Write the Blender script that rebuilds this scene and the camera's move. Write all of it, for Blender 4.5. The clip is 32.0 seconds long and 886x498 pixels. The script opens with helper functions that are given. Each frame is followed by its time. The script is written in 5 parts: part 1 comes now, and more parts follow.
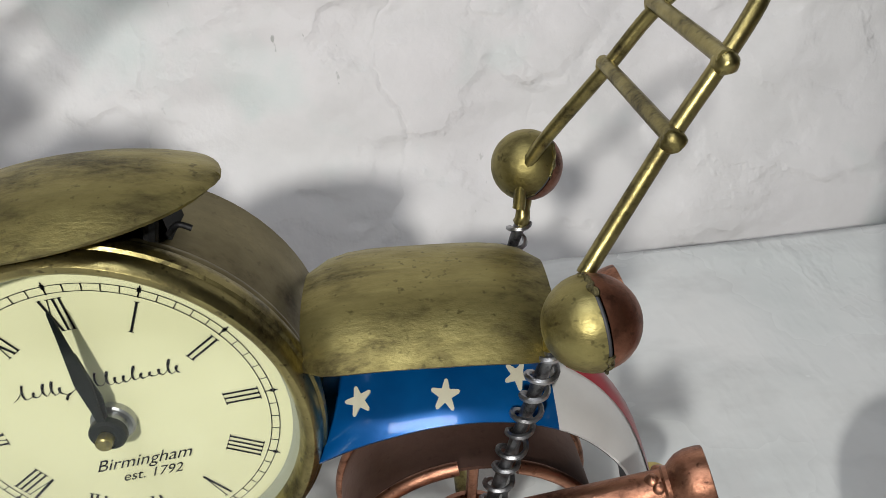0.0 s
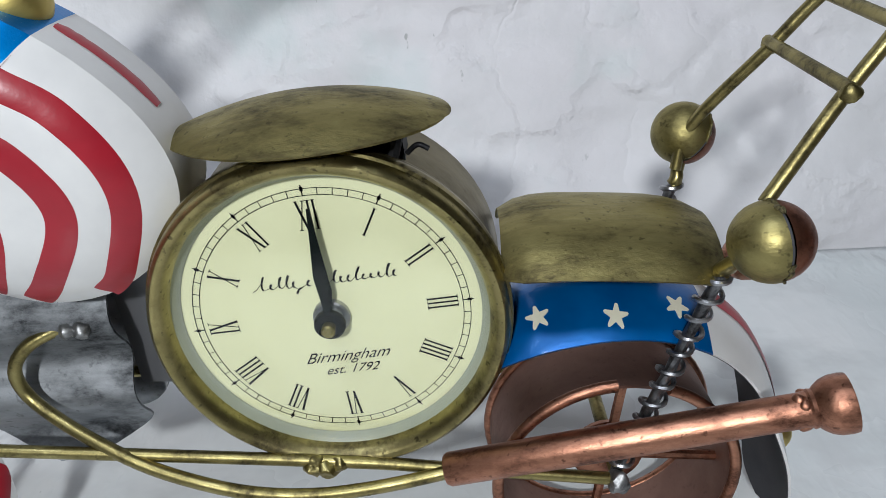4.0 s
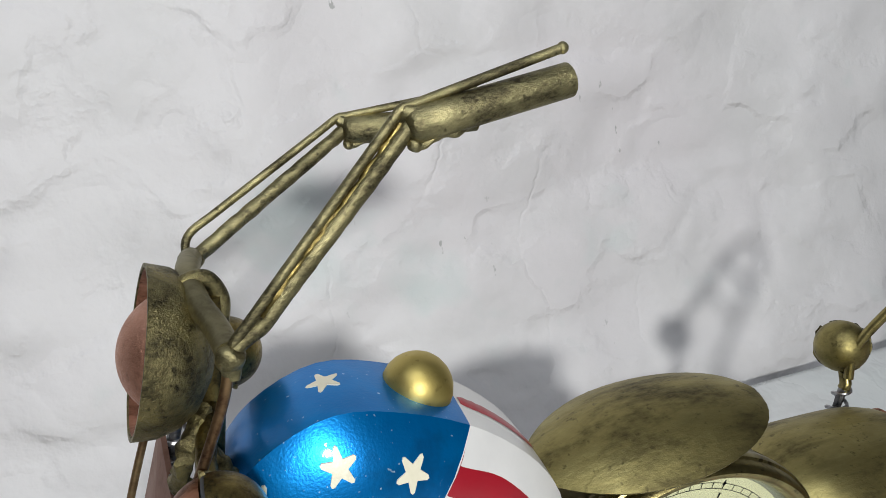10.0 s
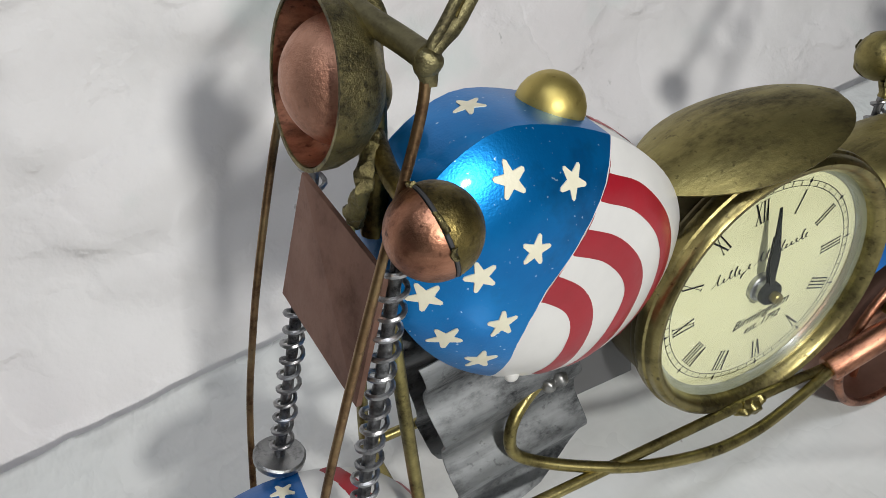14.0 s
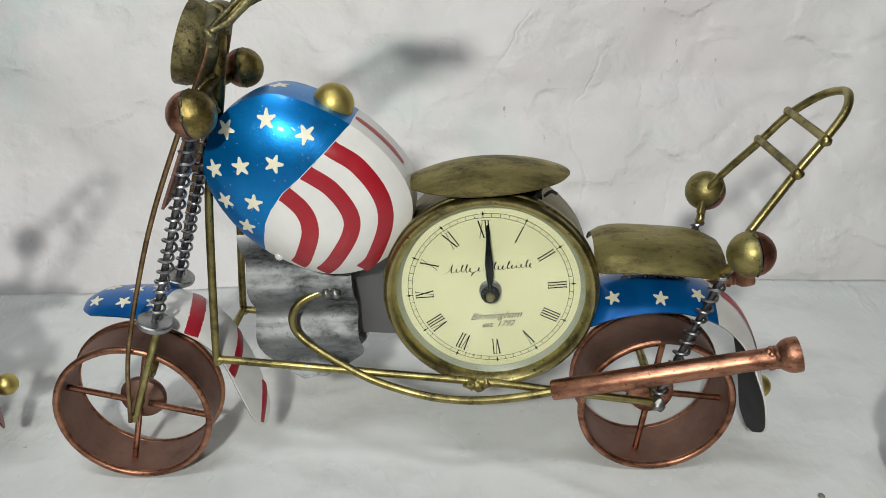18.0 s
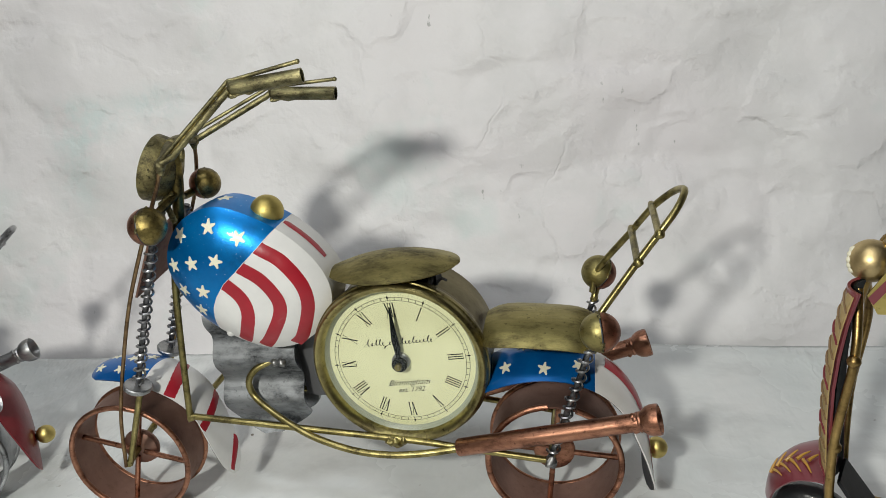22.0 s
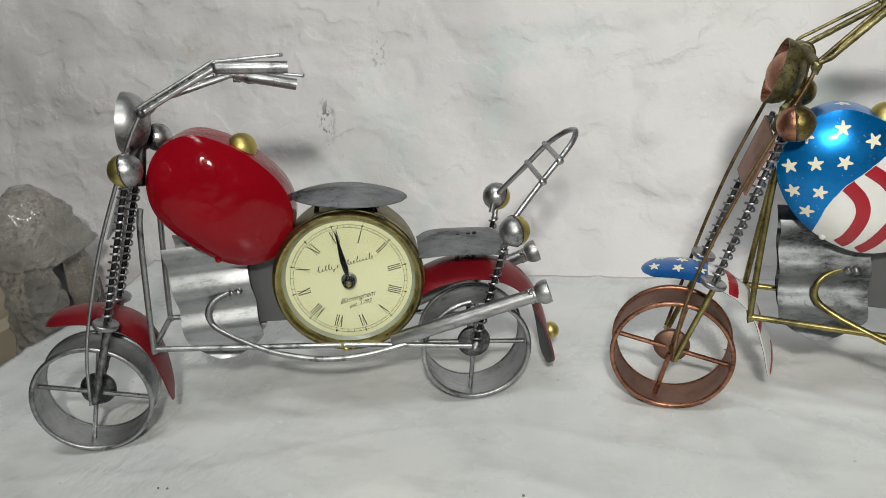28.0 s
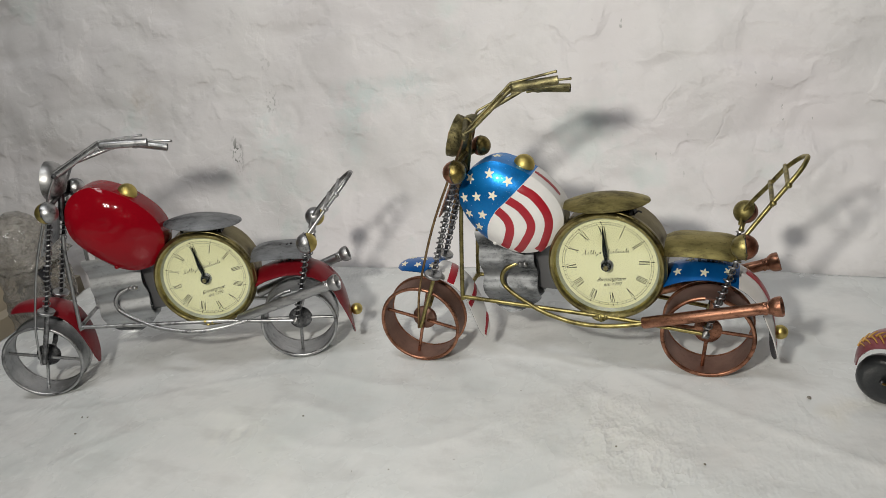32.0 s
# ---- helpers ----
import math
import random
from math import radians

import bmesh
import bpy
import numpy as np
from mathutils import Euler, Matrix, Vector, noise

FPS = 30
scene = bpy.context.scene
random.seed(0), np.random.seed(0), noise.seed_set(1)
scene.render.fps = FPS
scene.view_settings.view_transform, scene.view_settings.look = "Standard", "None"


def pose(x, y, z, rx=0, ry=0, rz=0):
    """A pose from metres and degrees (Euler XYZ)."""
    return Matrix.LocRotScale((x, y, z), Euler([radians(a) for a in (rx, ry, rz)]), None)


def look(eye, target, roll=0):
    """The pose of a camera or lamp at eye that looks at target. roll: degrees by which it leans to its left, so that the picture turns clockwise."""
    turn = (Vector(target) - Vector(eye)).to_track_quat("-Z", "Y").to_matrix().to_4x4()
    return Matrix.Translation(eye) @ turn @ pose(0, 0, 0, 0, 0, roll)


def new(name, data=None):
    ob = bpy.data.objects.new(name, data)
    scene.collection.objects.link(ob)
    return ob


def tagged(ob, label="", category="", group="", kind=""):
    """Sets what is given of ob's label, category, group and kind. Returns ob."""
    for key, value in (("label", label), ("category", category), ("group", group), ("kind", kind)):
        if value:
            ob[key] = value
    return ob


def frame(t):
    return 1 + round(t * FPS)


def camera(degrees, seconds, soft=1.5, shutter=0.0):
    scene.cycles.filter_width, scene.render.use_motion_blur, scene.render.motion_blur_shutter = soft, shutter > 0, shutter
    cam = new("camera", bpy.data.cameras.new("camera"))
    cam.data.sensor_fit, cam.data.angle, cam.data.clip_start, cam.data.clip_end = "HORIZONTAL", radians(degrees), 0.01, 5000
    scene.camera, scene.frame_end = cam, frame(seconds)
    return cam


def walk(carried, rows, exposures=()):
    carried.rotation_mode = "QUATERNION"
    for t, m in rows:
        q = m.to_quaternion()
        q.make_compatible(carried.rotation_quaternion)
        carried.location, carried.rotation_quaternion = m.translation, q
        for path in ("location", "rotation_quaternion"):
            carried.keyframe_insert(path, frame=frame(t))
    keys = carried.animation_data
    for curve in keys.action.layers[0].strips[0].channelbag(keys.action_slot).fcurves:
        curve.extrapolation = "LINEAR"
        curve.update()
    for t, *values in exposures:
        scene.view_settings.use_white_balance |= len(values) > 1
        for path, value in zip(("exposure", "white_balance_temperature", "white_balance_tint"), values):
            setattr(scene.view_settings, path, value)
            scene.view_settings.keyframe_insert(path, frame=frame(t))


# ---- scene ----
cam = camera(60.0, 32.0, soft=0.5)
METRES = 1.9
BASE = pose(0.08065, -0.13770, 0.22177, -31.2147, 5.8890, -3.5454)
ROWS = [
    (0.0, 0.0, 0.0, 0.0, 0.0, 0.0, -0.0),
    (0.5, -0.0022, -0.0009, -0.0058, 0.67, -0.94, -0.17),
    (1.0, -0.0018, -0.0039, -0.0109, 1.17, -1.27, -0.62),
    (1.5, -0.0026, -0.0068, -0.0161, 1.54, -1.27, -1.66),
    (2.0, -0.0038, -0.0093, -0.0205, 2.04, -1.52, -2.23),
    (2.5, -0.0071, -0.0149, -0.0212, 2.72, -1.42, -2.62),
    (3.0, -0.0129, -0.0175, -0.021, 3.21, -0.55, -3.24),
    (3.5, -0.0173, -0.0174, -0.0156, 2.92, 0.91, -3.57),
    (4.0, -0.0203, -0.0159, -0.0155, 2.26, 2.73, -4.06),
    (4.5, -0.0221, -0.0153, -0.0257, 1.72, 4.7, -4.89),
    (5.0, -0.0227, -0.0175, -0.0375, 1.38, 6.9, -5.68),
    (5.5, -0.022, -0.0241, -0.0424, 1.36, 9.37, -6.02),
    (6.0, -0.0212, -0.0319, -0.0463, 1.68, 11.25, -6.01),
    (6.5, -0.0213, -0.0364, -0.0608, 2.3, 11.64, -6.01),
    (7.0, -0.0255, -0.0454, -0.0608, 2.54, 11.26, -6.12),
    (7.5, -0.0327, -0.0445, -0.0549, 1.04, 11.08, -5.42),
    (8.0, -0.0479, -0.043, -0.0403, -1.1, 10.96, -4.03),
    (8.5, -0.0619, -0.0414, -0.028, -2.93, 11.69, -3.13),
    (9.0, -0.0786, -0.0369, -0.0098, -4.94, 12.88, -1.53),
    (9.5, -0.0893, -0.0301, 0.0061, -7.7, 12.98, 1.32),
    (10.0, -0.0984, -0.023, 0.0182, -12.61, 8.69, 7.41),
    (10.5, -0.1024, -0.0164, 0.0359, -19.14, -0.75, 16.2),
    (11.0, -0.1065, -0.0095, 0.049, -23.61, -7.25, 21.39),
    (11.5, -0.1123, -0.0053, 0.0453, -24.6, -9.2, 22.45),
    (12.0, -0.1162, -0.0082, 0.0385, -23.62, -8.78, 21.11),
    (12.5, -0.1211, -0.0083, 0.0322, -21.99, -8.08, 19.14),
    (13.0, -0.1229, -0.0094, 0.0251, -20.62, -7.41, 17.5),
    (13.5, -0.1238, -0.0138, 0.0194, -19.3, -6.64, 16.06),
    (14.0, -0.1253, -0.0153, 0.0118, -17.77, -6.09, 14.02),
    (14.5, -0.1328, -0.0174, 0.0038, -15.79, -5.78, 11.63),
    (15.0, -0.1381, -0.022, -0.0052, -13.45, -5.24, 8.82),
    (15.5, -0.1341, -0.0304, -0.0146, -10.69, -4.07, 5.55),
    (16.0, -0.122, -0.0421, -0.023, -7.27, -2.37, 1.82),
    (16.5, -0.1034, -0.0564, -0.0287, -2.97, -0.25, -2.34),
    (17.0, -0.08, -0.0705, -0.0318, 1.01, 2.01, -5.74),
    (17.5, -0.0527, -0.0821, -0.0333, 3.3, 4.2, -7.2),
    (18.0, -0.0376, -0.0916, -0.0299, 4.03, 5.43, -6.9),
    (18.5, -0.0334, -0.1098, -0.0233, 2.97, 7.2, -4.59),
    (19.0, -0.0319, -0.1354, -0.0212, 1.54, 8.78, -2.47),
    (19.5, -0.0234, -0.1491, -0.0325, 1.08, 9.03, -2.33),
    (20.0, -0.0113, -0.1451, -0.0428, 2.95, 9.07, -4.54),
    (20.5, 0.0027, -0.1321, -0.0521, 8.26, 8.65, -8.48),
    (21.0, 0.0155, -0.1235, -0.0474, 12.04, 7.65, -9.68),
    (21.5, 0.018, -0.1223, -0.0299, 13.17, 7.73, -8.23),
    (22.0, 0.0216, -0.1198, -0.0193, 13.09, 8.25, -7.15),
    (22.5, 0.0211, -0.1156, -0.0264, 13.03, 8.17, -8.22),
    (23.0, 0.0176, -0.1172, -0.0332, 13.26, 7.61, -8.99),
    (23.5, -0.0052, -0.1248, -0.0334, 13.06, 7.92, -9.2),
    (24.0, -0.049, -0.1275, -0.0343, 13.98, 8.22, -10.13),
    (24.5, -0.0925, -0.1315, -0.0414, 16.91, 7.84, -11.88),
    (25.0, -0.1258, -0.1343, -0.046, 19.58, 6.88, -12.59),
    (25.5, -0.1495, -0.1403, -0.0439, 20.29, 5.97, -12.14),
    (26.0, -0.1574, -0.1502, -0.0434, 20.15, 5.46, -11.64),
    (26.5, -0.1496, -0.1614, -0.05, 20.11, 5.47, -11.83),
    (27.0, -0.1355, -0.1692, -0.0589, 19.97, 5.7, -12.16),
    (27.5, -0.1244, -0.1688, -0.0658, 19.49, 5.81, -12.08),
    (28.0, -0.117, -0.1672, -0.0687, 18.92, 5.71, -11.65),
    (28.5, -0.1076, -0.1745, -0.0688, 18.65, 5.51, -11.3),
    (29.0, -0.0969, -0.1839, -0.0694, 18.58, 5.19, -11.1),
    (29.5, -0.081, -0.1887, -0.0606, 19.39, 4.3, -11.39),
    (30.0, -0.062, -0.1981, -0.0562, 20.26, 2.8, -11.15),
    (30.5, -0.0437, -0.2126, -0.0528, 21.18, 2.0, -10.88),
    (31.0, -0.0173, -0.2247, -0.0496, 22.36, 2.19, -10.68),
    (31.5, 0.0094, -0.2328, -0.0473, 23.01, 2.66, -10.18),
    (32.0, 0.0275, -0.2432, -0.0477, 22.84, 3.56, -10.31),
]
walk(cam, [(t, BASE @ pose(METRES * x, METRES * y, METRES * z, 90 + pitch, roll, yaw)) for t, x, y, z, yaw, pitch, roll in ROWS],
     exposures=[(0.0, 0.20, 6480, 10), (1.5, 0.20, 6300, 10), (2.5, 0.15, 5900, 10), (6.0, 0.14, 5850, 10), (9.0, 0.08, 6050, 10), (11.0, 0.14, 6400, 10), (14.5, 0.10, 6450, 10), (17.0, 0.10, 6520, 7), (19.0, 0.07, 6520, 7), (24.0, 0.06, 6560, 7), (25.5, 0.18, 6620, 7), (28.5, 0.08, 6660, 7), (30.5, 0.0, 6750, 8), (32.0, -0.02, 6780, 10)])

# ---- light ----
TABLE = 0.004
world = bpy.data.worlds.new("room_air")
scene.world = world
world.use_nodes = True
bg = world.node_tree.nodes["Background"]
bg.inputs[0].default_value, bg.inputs[1].default_value = (0.82, 0.85, 0.93, 1), 0.025


def lamp(name, kind, energy, m, size, colour=(1, 1, 1), size_y=None):
    data = bpy.data.lights.new(name, kind)
    data.energy, data.color = energy, colour
    if kind == "AREA":
        data.shape, data.size = ("RECTANGLE", size) if size_y else ("DISK", size)
        if size_y:
            data.size_y = size_y
    ob = new(name, data)
    ob.matrix_world = m
    return ob


lamp("work_lamp", "AREA", 5.1, look((-0.075, -0.665, 0.525), (-0.10, 0.20, 0.52)), 0.06, (1.0, 0.985, 0.93))
lamp("ceiling_tube_light", "AREA", 14.0, look((-0.3, -0.7, 2.15), (-0.2, -0.1, 0)), 1.2, (0.93, 0.96, 1.0), 0.25)


# ---- materials ----
def ramp(nt, fac, stops):
    n = nt.nodes.new("ShaderNodeValToRGB")
    els = n.color_ramp.elements
    while len(els) < len(stops):
        els.new(0.5)
    for e, (p, c) in zip(els, stops):
        e.position, e.color = p, (*c, 1)
    nt.links.new(fac, n.inputs[0])
    return n.outputs[0]


def coords(nt):
    return nt.nodes.new("ShaderNodeTexCoord").outputs["Object"]


def noise_tex(nt, vec, scale, detail=4.0, rough=0.55, stretch=None):
    if stretch:
        mp = nt.nodes.new("ShaderNodeMapping")
        mp.inputs["Scale"].default_value = stretch
        nt.links.new(vec, mp.inputs["Vector"])
        vec = mp.outputs[0]
    n = nt.nodes.new("ShaderNodeTexNoise")
    n.inputs["Scale"].default_value, n.inputs["Detail"].default_value, n.inputs["Roughness"].default_value = scale, detail, rough
    nt.links.new(vec, n.inputs["Vector"])
    return n.outputs["Fac"]


def mix(nt, fac, a, b, kind="MIX"):
    n = nt.nodes.new("ShaderNodeMix")
    n.data_type, n.blend_type = "RGBA", kind
    for sock, v in ((n.inputs["Factor"], fac), (n.inputs[6], a), (n.inputs[7], b)):
        if hasattr(v, "is_linked"):
            nt.links.new(v, sock)
        else:
            sock.default_value = v if isinstance(v, float) else (*v, 1)
    return n.outputs[2]


def bump(nt, bsdf, height, strength, distance):
    b = nt.nodes.new("ShaderNodeBump")
    b.inputs["Strength"].default_value, b.inputs["Distance"].default_value = strength, distance
    nt.links.new(height, b.inputs["Height"])
    nt.links.new(b.outputs[0], bsdf.inputs["Normal"])


def material(name, metallic=0.0, rough=0.5, coat=0.0):
    m = bpy.data.materials.new(name)
    m.use_nodes = True
    b = m.node_tree.nodes["Principled BSDF"]
    b.inputs["Metallic"].default_value, b.inputs["Roughness"].default_value = metallic, rough
    b.inputs["Coat Weight"].default_value, b.inputs["Coat Roughness"].default_value = coat, 0.06
    return m, m.node_tree, b


def worn_metal(name, bright, mid, dark, rough=0.34, scale=60.0, stretch=None, low=0.36, grain=0.25, streak=0.0, specks=0.5):
    """Metal with a patina: dark smears, a mid tone, rubbed bright spots, brushed streaks and dark specks."""
    m, nt, b = material(name, 1.0, rough)
    v = coords(nt)
    a = noise_tex(nt, v, scale, 6.0, 0.65, stretch)
    c = noise_tex(nt, v, scale * 9, 4.0, 0.7, stretch)
    col = ramp(nt, a, [(low, dark), (low + 0.13, mid), (0.72, bright)])
    col = mix(nt, ramp(nt, c, [(0.35, (0, 0, 0)), (0.75, (0.8, 0.8, 0.8))]), col, mid)
    if streak:
        line = noise_tex(nt, v, scale * 5, 4.0, 0.6, (0.10, 1.0, 1.0))
        where = ramp(nt, noise_tex(nt, v, scale * 0.8, 2.0, 0.5), [(0.35, (0.25, 0.25, 0.25)), (0.65, (1, 1, 1))])
        mask = mix(nt, where, (0, 0, 0), ramp(nt, line, [(0.52, (0, 0, 0)), (0.66, (streak,) * 3)]))
        col = mix(nt, mask, col, dark)
    spot = ramp(nt, noise_tex(nt, v, 420.0, 2.0, 0.6), [(0.62, (0, 0, 0)), (0.72, (specks,) * 3)])
    col = mix(nt, spot, col, dark)
    nt.links.new(col, b.inputs["Base Color"])
    r = mix(nt, 0.35, ramp(nt, a, [(0.3, (rough + 0.20,) * 3), (0.62, (rough - 0.02,) * 3)]), ramp(nt, c, [(0.3, (rough + 0.16,) * 3), (0.7, (rough - 0.04,) * 3)]))
    nt.links.new(r, b.inputs["Roughness"])
    bump(nt, b, mix(nt, 0.4, c, noise_tex(nt, v, 150.0, 3.0, 0.6)), grain, 0.0005)
    return m


def paint(name, colour, other, rough=0.28, coat=0.5, scale=45.0, lumps=0.12, metallic=0.0, spec=0.5):
    """Hand-brushed gloss enamel, slightly uneven."""
    m, nt, b = material(name, metallic, rough, coat)
    b.inputs["Specular IOR Level"].default_value = spec
    v = coords(nt)
    a = noise_tex(nt, v, scale, 4.0, 0.6)
    nt.links.new(mix(nt, ramp(nt, a, [(0.3, (0, 0, 0)), (0.75, (1, 1, 1))]), colour, other), b.inputs["Base Color"])
    bump(nt, b, noise_tex(nt, v, scale * 4, 3.0, 0.5), min(lumps, 1.0), 0.0008 * max(lumps, 1.0))
    return m


def plain(name, colour, rough=0.5, metallic=0.0, spec=0.5):
    m, nt, b = material(name, metallic, rough)
    b.inputs["Specular IOR Level"].default_value = spec
    b.inputs["Base Color"].default_value = (*colour, 1)
    return m


BRASS = worn_metal("antique_brass", (0.49, 0.42, 0.185), (0.285, 0.24, 0.096), (0.05, 0.04, 0.022), 0.32, 75, None, 0.37, 0.35)
BRASS_DRUM = worn_metal("dark_olive_brass_drum", (0.27, 0.235, 0.125), (0.18, 0.152, 0.082), (0.07, 0.058, 0.035), 0.40, 24, (1, 2, 2), 0.30, 0.2, 0.25, 0.3)
BRASS_RING = worn_metal("rubbed_olive_brass", (0.46, 0.39, 0.17), (0.28, 0.237, 0.10), (0.07, 0.057, 0.03), 0.30, 55, None, 0.38, 0.4, 0.0, 0.8)
BRASS_SHEET = worn_metal("brushed_antique_brass_sheet", (0.47, 0.41, 0.17), (0.30, 0.255, 0.10), (0.085, 0.07, 0.034), 0.42, 46, (0.7, 1.4, 1.4), 0.37, 0.5, 0.5, 0.65)
BRASS_DARK = worn_metal("aged_dark_brass", (0.50, 0.38, 0.13), (0.20, 0.155, 0.055), (0.035, 0.028, 0.014), 0.36, 120, None, 0.40, 0.6)
GOLD = worn_metal("gold_paint", (0.64, 0.52, 0.19), (0.52, 0.42, 0.14), (0.30, 0.23, 0.075), 0.40, 40, None, 0.25, 0.3)
COPPER = worn_metal("copper", (0.60, 0.315, 0.20), (0.40, 0.19, 0.12), (0.09, 0.040, 0.027), 0.33, 95, (0.7, 1.2, 1.2), 0.38, 0.45, 0.35, 0.8)
BAR_BRASS = worn_metal("soldered_olive_brass_rod", (0.46, 0.41, 0.21), (0.25, 0.222, 0.115), (0.055, 0.047, 0.028), 0.37, 130, (0.7, 1.2, 1.2), 0.40, 0.9, 0.3, 0.8)
BRASS_CAST = worn_metal("speckled_cast_brass", (0.42, 0.36, 0.15), (0.215, 0.185, 0.088), (0.04, 0.035, 0.022), 0.40, 150, None, 0.41, 1.1, 0.0, 0.9)
CLAMP_BRASS = worn_metal("dull_olive_brass", (0.33, 0.30, 0.175), (0.22, 0.198, 0.115), (0.085, 0.075, 0.048), 0.44, 70, None, 0.34, 0.5, 0.0, 0.4)
CABLE_BRASS = worn_metal("browned_brass_rod", (0.45, 0.34, 0.17), (0.28, 0.18, 0.095), (0.09, 0.05, 0.03), 0.38, 70, None, 0.40, 0.5, 0.0, 0.5)
COPPER_BULB = worn_metal("dusty_copper_dome", (0.70, 0.40, 0.29), (0.52, 0.275, 0.19), (0.27, 0.13, 0.09), 0.40, 120, None, 0.32, 0.9, 0.0, 0.35)
COPPER_DULL = worn_metal("dull_copper_sheet", (0.34, 0.205, 0.16), (0.26, 0.152, 0.118), (0.15, 0.085, 0.064), 0.50, 34, None, 0.3, 0.3, 0.0, 0.3)
COPPER_BALL = worn_metal("dark_rubbed_copper", (0.48, 0.22, 0.13), (0.27, 0.115, 0.07), (0.07, 0.03, 0.02), 0.36, 80, None, 0.38, 0.4, 0.0, 0.6)
PIPE_STEEL = worn_metal("pale_silvered_pipe", (0.58, 0.58, 0.58), (0.42, 0.42, 0.425), (0.16, 0.16, 0.165), 0.38, 60, (0.5, 1.4, 1.4), 0.30, 0.4, 0.5, 0.5)
ROD_DARK = worn_metal("dark_fork_rod", (0.46, 0.46, 0.47), (0.20, 0.20, 0.205), (0.03, 0.03, 0.032), 0.36, 110, None, 0.40, 0.6)
SILVER = worn_metal("silvered_steel", (0.57, 0.57, 0.575), (0.38, 0.385, 0.39), (0.06, 0.06, 0.063), 0.33, 85, None, 0.33, 0.5)
SILVER_SHEET = worn_metal("galvanised_sheet", (0.56, 0.57, 0.58), (0.42, 0.43, 0.44), (0.16, 0.165, 0.17), 0.38, 30, (1, 2, 2), 0.3, 0.3, 0.35, 0.4)
STEEL_DARK = worn_metal("blackened_steel", (0.42, 0.42, 0.43), (0.15, 0.15, 0.155), (0.03, 0.03, 0.033), 0.38, 90, None, 0.42, 0.5)
STEEL_SMOKY = worn_metal("smoky_grey_steel", (0.42, 0.43, 0.44), (0.28, 0.29, 0.30), (0.05, 0.052, 0.056), 0.56, 42, (0.7, 1, 1.3), 0.37, 0.3, 0.35, 0.4)
GREY_PLATE = plain("grey_steel_plate", (0.16, 0.16, 0.165), 0.5, 0.6)
WIRE = worn_metal("bright_spring_wire", (0.56, 0.56, 0.57), (0.36, 0.36, 0.37), (0.08, 0.08, 0.085), 0.30, 140)
ROD_BLACK = worn_metal("sooty_steel_rod", (0.12, 0.12, 0.125), (0.05, 0.05, 0.052), (0.02, 0.02, 0.022), 0.5, 90)
LAMP_STEEL = worn_metal("bright_lamp_steel", (0.56, 0.56, 0.55), (0.38, 0.38, 0.38), (0.12, 0.12, 0.12), 0.38, 60)
BLACK = plain("black_lacquer", (0.004, 0.006, 0.006), 0.5, 0.0, 0.12)
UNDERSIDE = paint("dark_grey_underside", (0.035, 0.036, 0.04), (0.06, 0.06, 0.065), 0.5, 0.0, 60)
WHITE = paint("white_enamel", (0.74, 0.73, 0.71), (0.62, 0.61, 0.60), 0.30, 0.4, 30)
CREAM = paint("cream_paint", (0.80, 0.76, 0.60), (0.70, 0.66, 0.50), 0.40, 0.1, 200)
RED_STRIPE = paint("red_enamel_stripe", (0.36, 0.010, 0.022), (0.28, 0.008, 0.018), 0.36, 0.15, 60)
RED = paint("glossy_red_enamel", (0.245, 0.003, 0.009), (0.19, 0.002, 0.007), 0.12, 0.08, 13, 2.0, 0.0, 0.22)
# matt mudguard red; its colour is darkened for the shade they stand in
RED_MATT = paint("shaded_red_enamel_over_tin", (0.20, 0.006, 0.012), (0.145, 0.004, 0.009), 0.34, 0.15, 40, 0.25, 0.0, 0.4)


def dial_paper():
    m, nt, b = material("cream_dial_paper", 0.0, 0.6)
    a = noise_tex(nt, coords(nt), 60.0, 4.0)
    nt.links.new(ramp(nt, a, [(0.3, (0.78, 0.765, 0.47)), (0.7, (0.83, 0.815, 0.515))]), b.inputs["Base Color"])
    return m


def clear_glass():
    """A thin clear pane: what it does not mirror goes straight through."""
    m, nt, b = material("clear_domed_glass")
    clear, gloss, facing, both = (nt.nodes.new("ShaderNode" + k) for k in ("BsdfTransparent", "BsdfGlossy", "LayerWeight", "MixShader"))
    clear.inputs["Color"].default_value = (0.98, 0.99, 0.985, 1)
    gloss.inputs["Roughness"].default_value, facing.inputs["Blend"].default_value = 0.03, 0.5
    graze, share = nt.nodes.new("ShaderNodeMath"), nt.nodes.new("ShaderNodeMath")
    graze.operation, share.operation = "POWER", "MULTIPLY_ADD"
    graze.inputs[1].default_value, share.inputs[1].default_value, share.inputs[2].default_value = 4.0, 0.75, 0.03
    nt.links.new(facing.outputs["Facing"], graze.inputs[0])
    nt.links.new(graze.outputs[0], share.inputs[0])
    nt.links.new(share.outputs[0], both.inputs[0])
    nt.links.new(clear.outputs[0], both.inputs[1])
    nt.links.new(gloss.outputs[0], both.inputs[2])
    nt.links.new(both.outputs[0], nt.nodes["Material Output"].inputs["Surface"])
    nt.nodes.remove(b)
    return m


DIAL, GLASS = dial_paper(), clear_glass()
INK = plain("black_ink", (0.008, 0.008, 0.010), 0.6, 0.0, 0.1)
INNER_RING = paint("pale_green_grey_ring", (0.34, 0.355, 0.285), (0.28, 0.295, 0.24), 0.3, 0.1, 40)


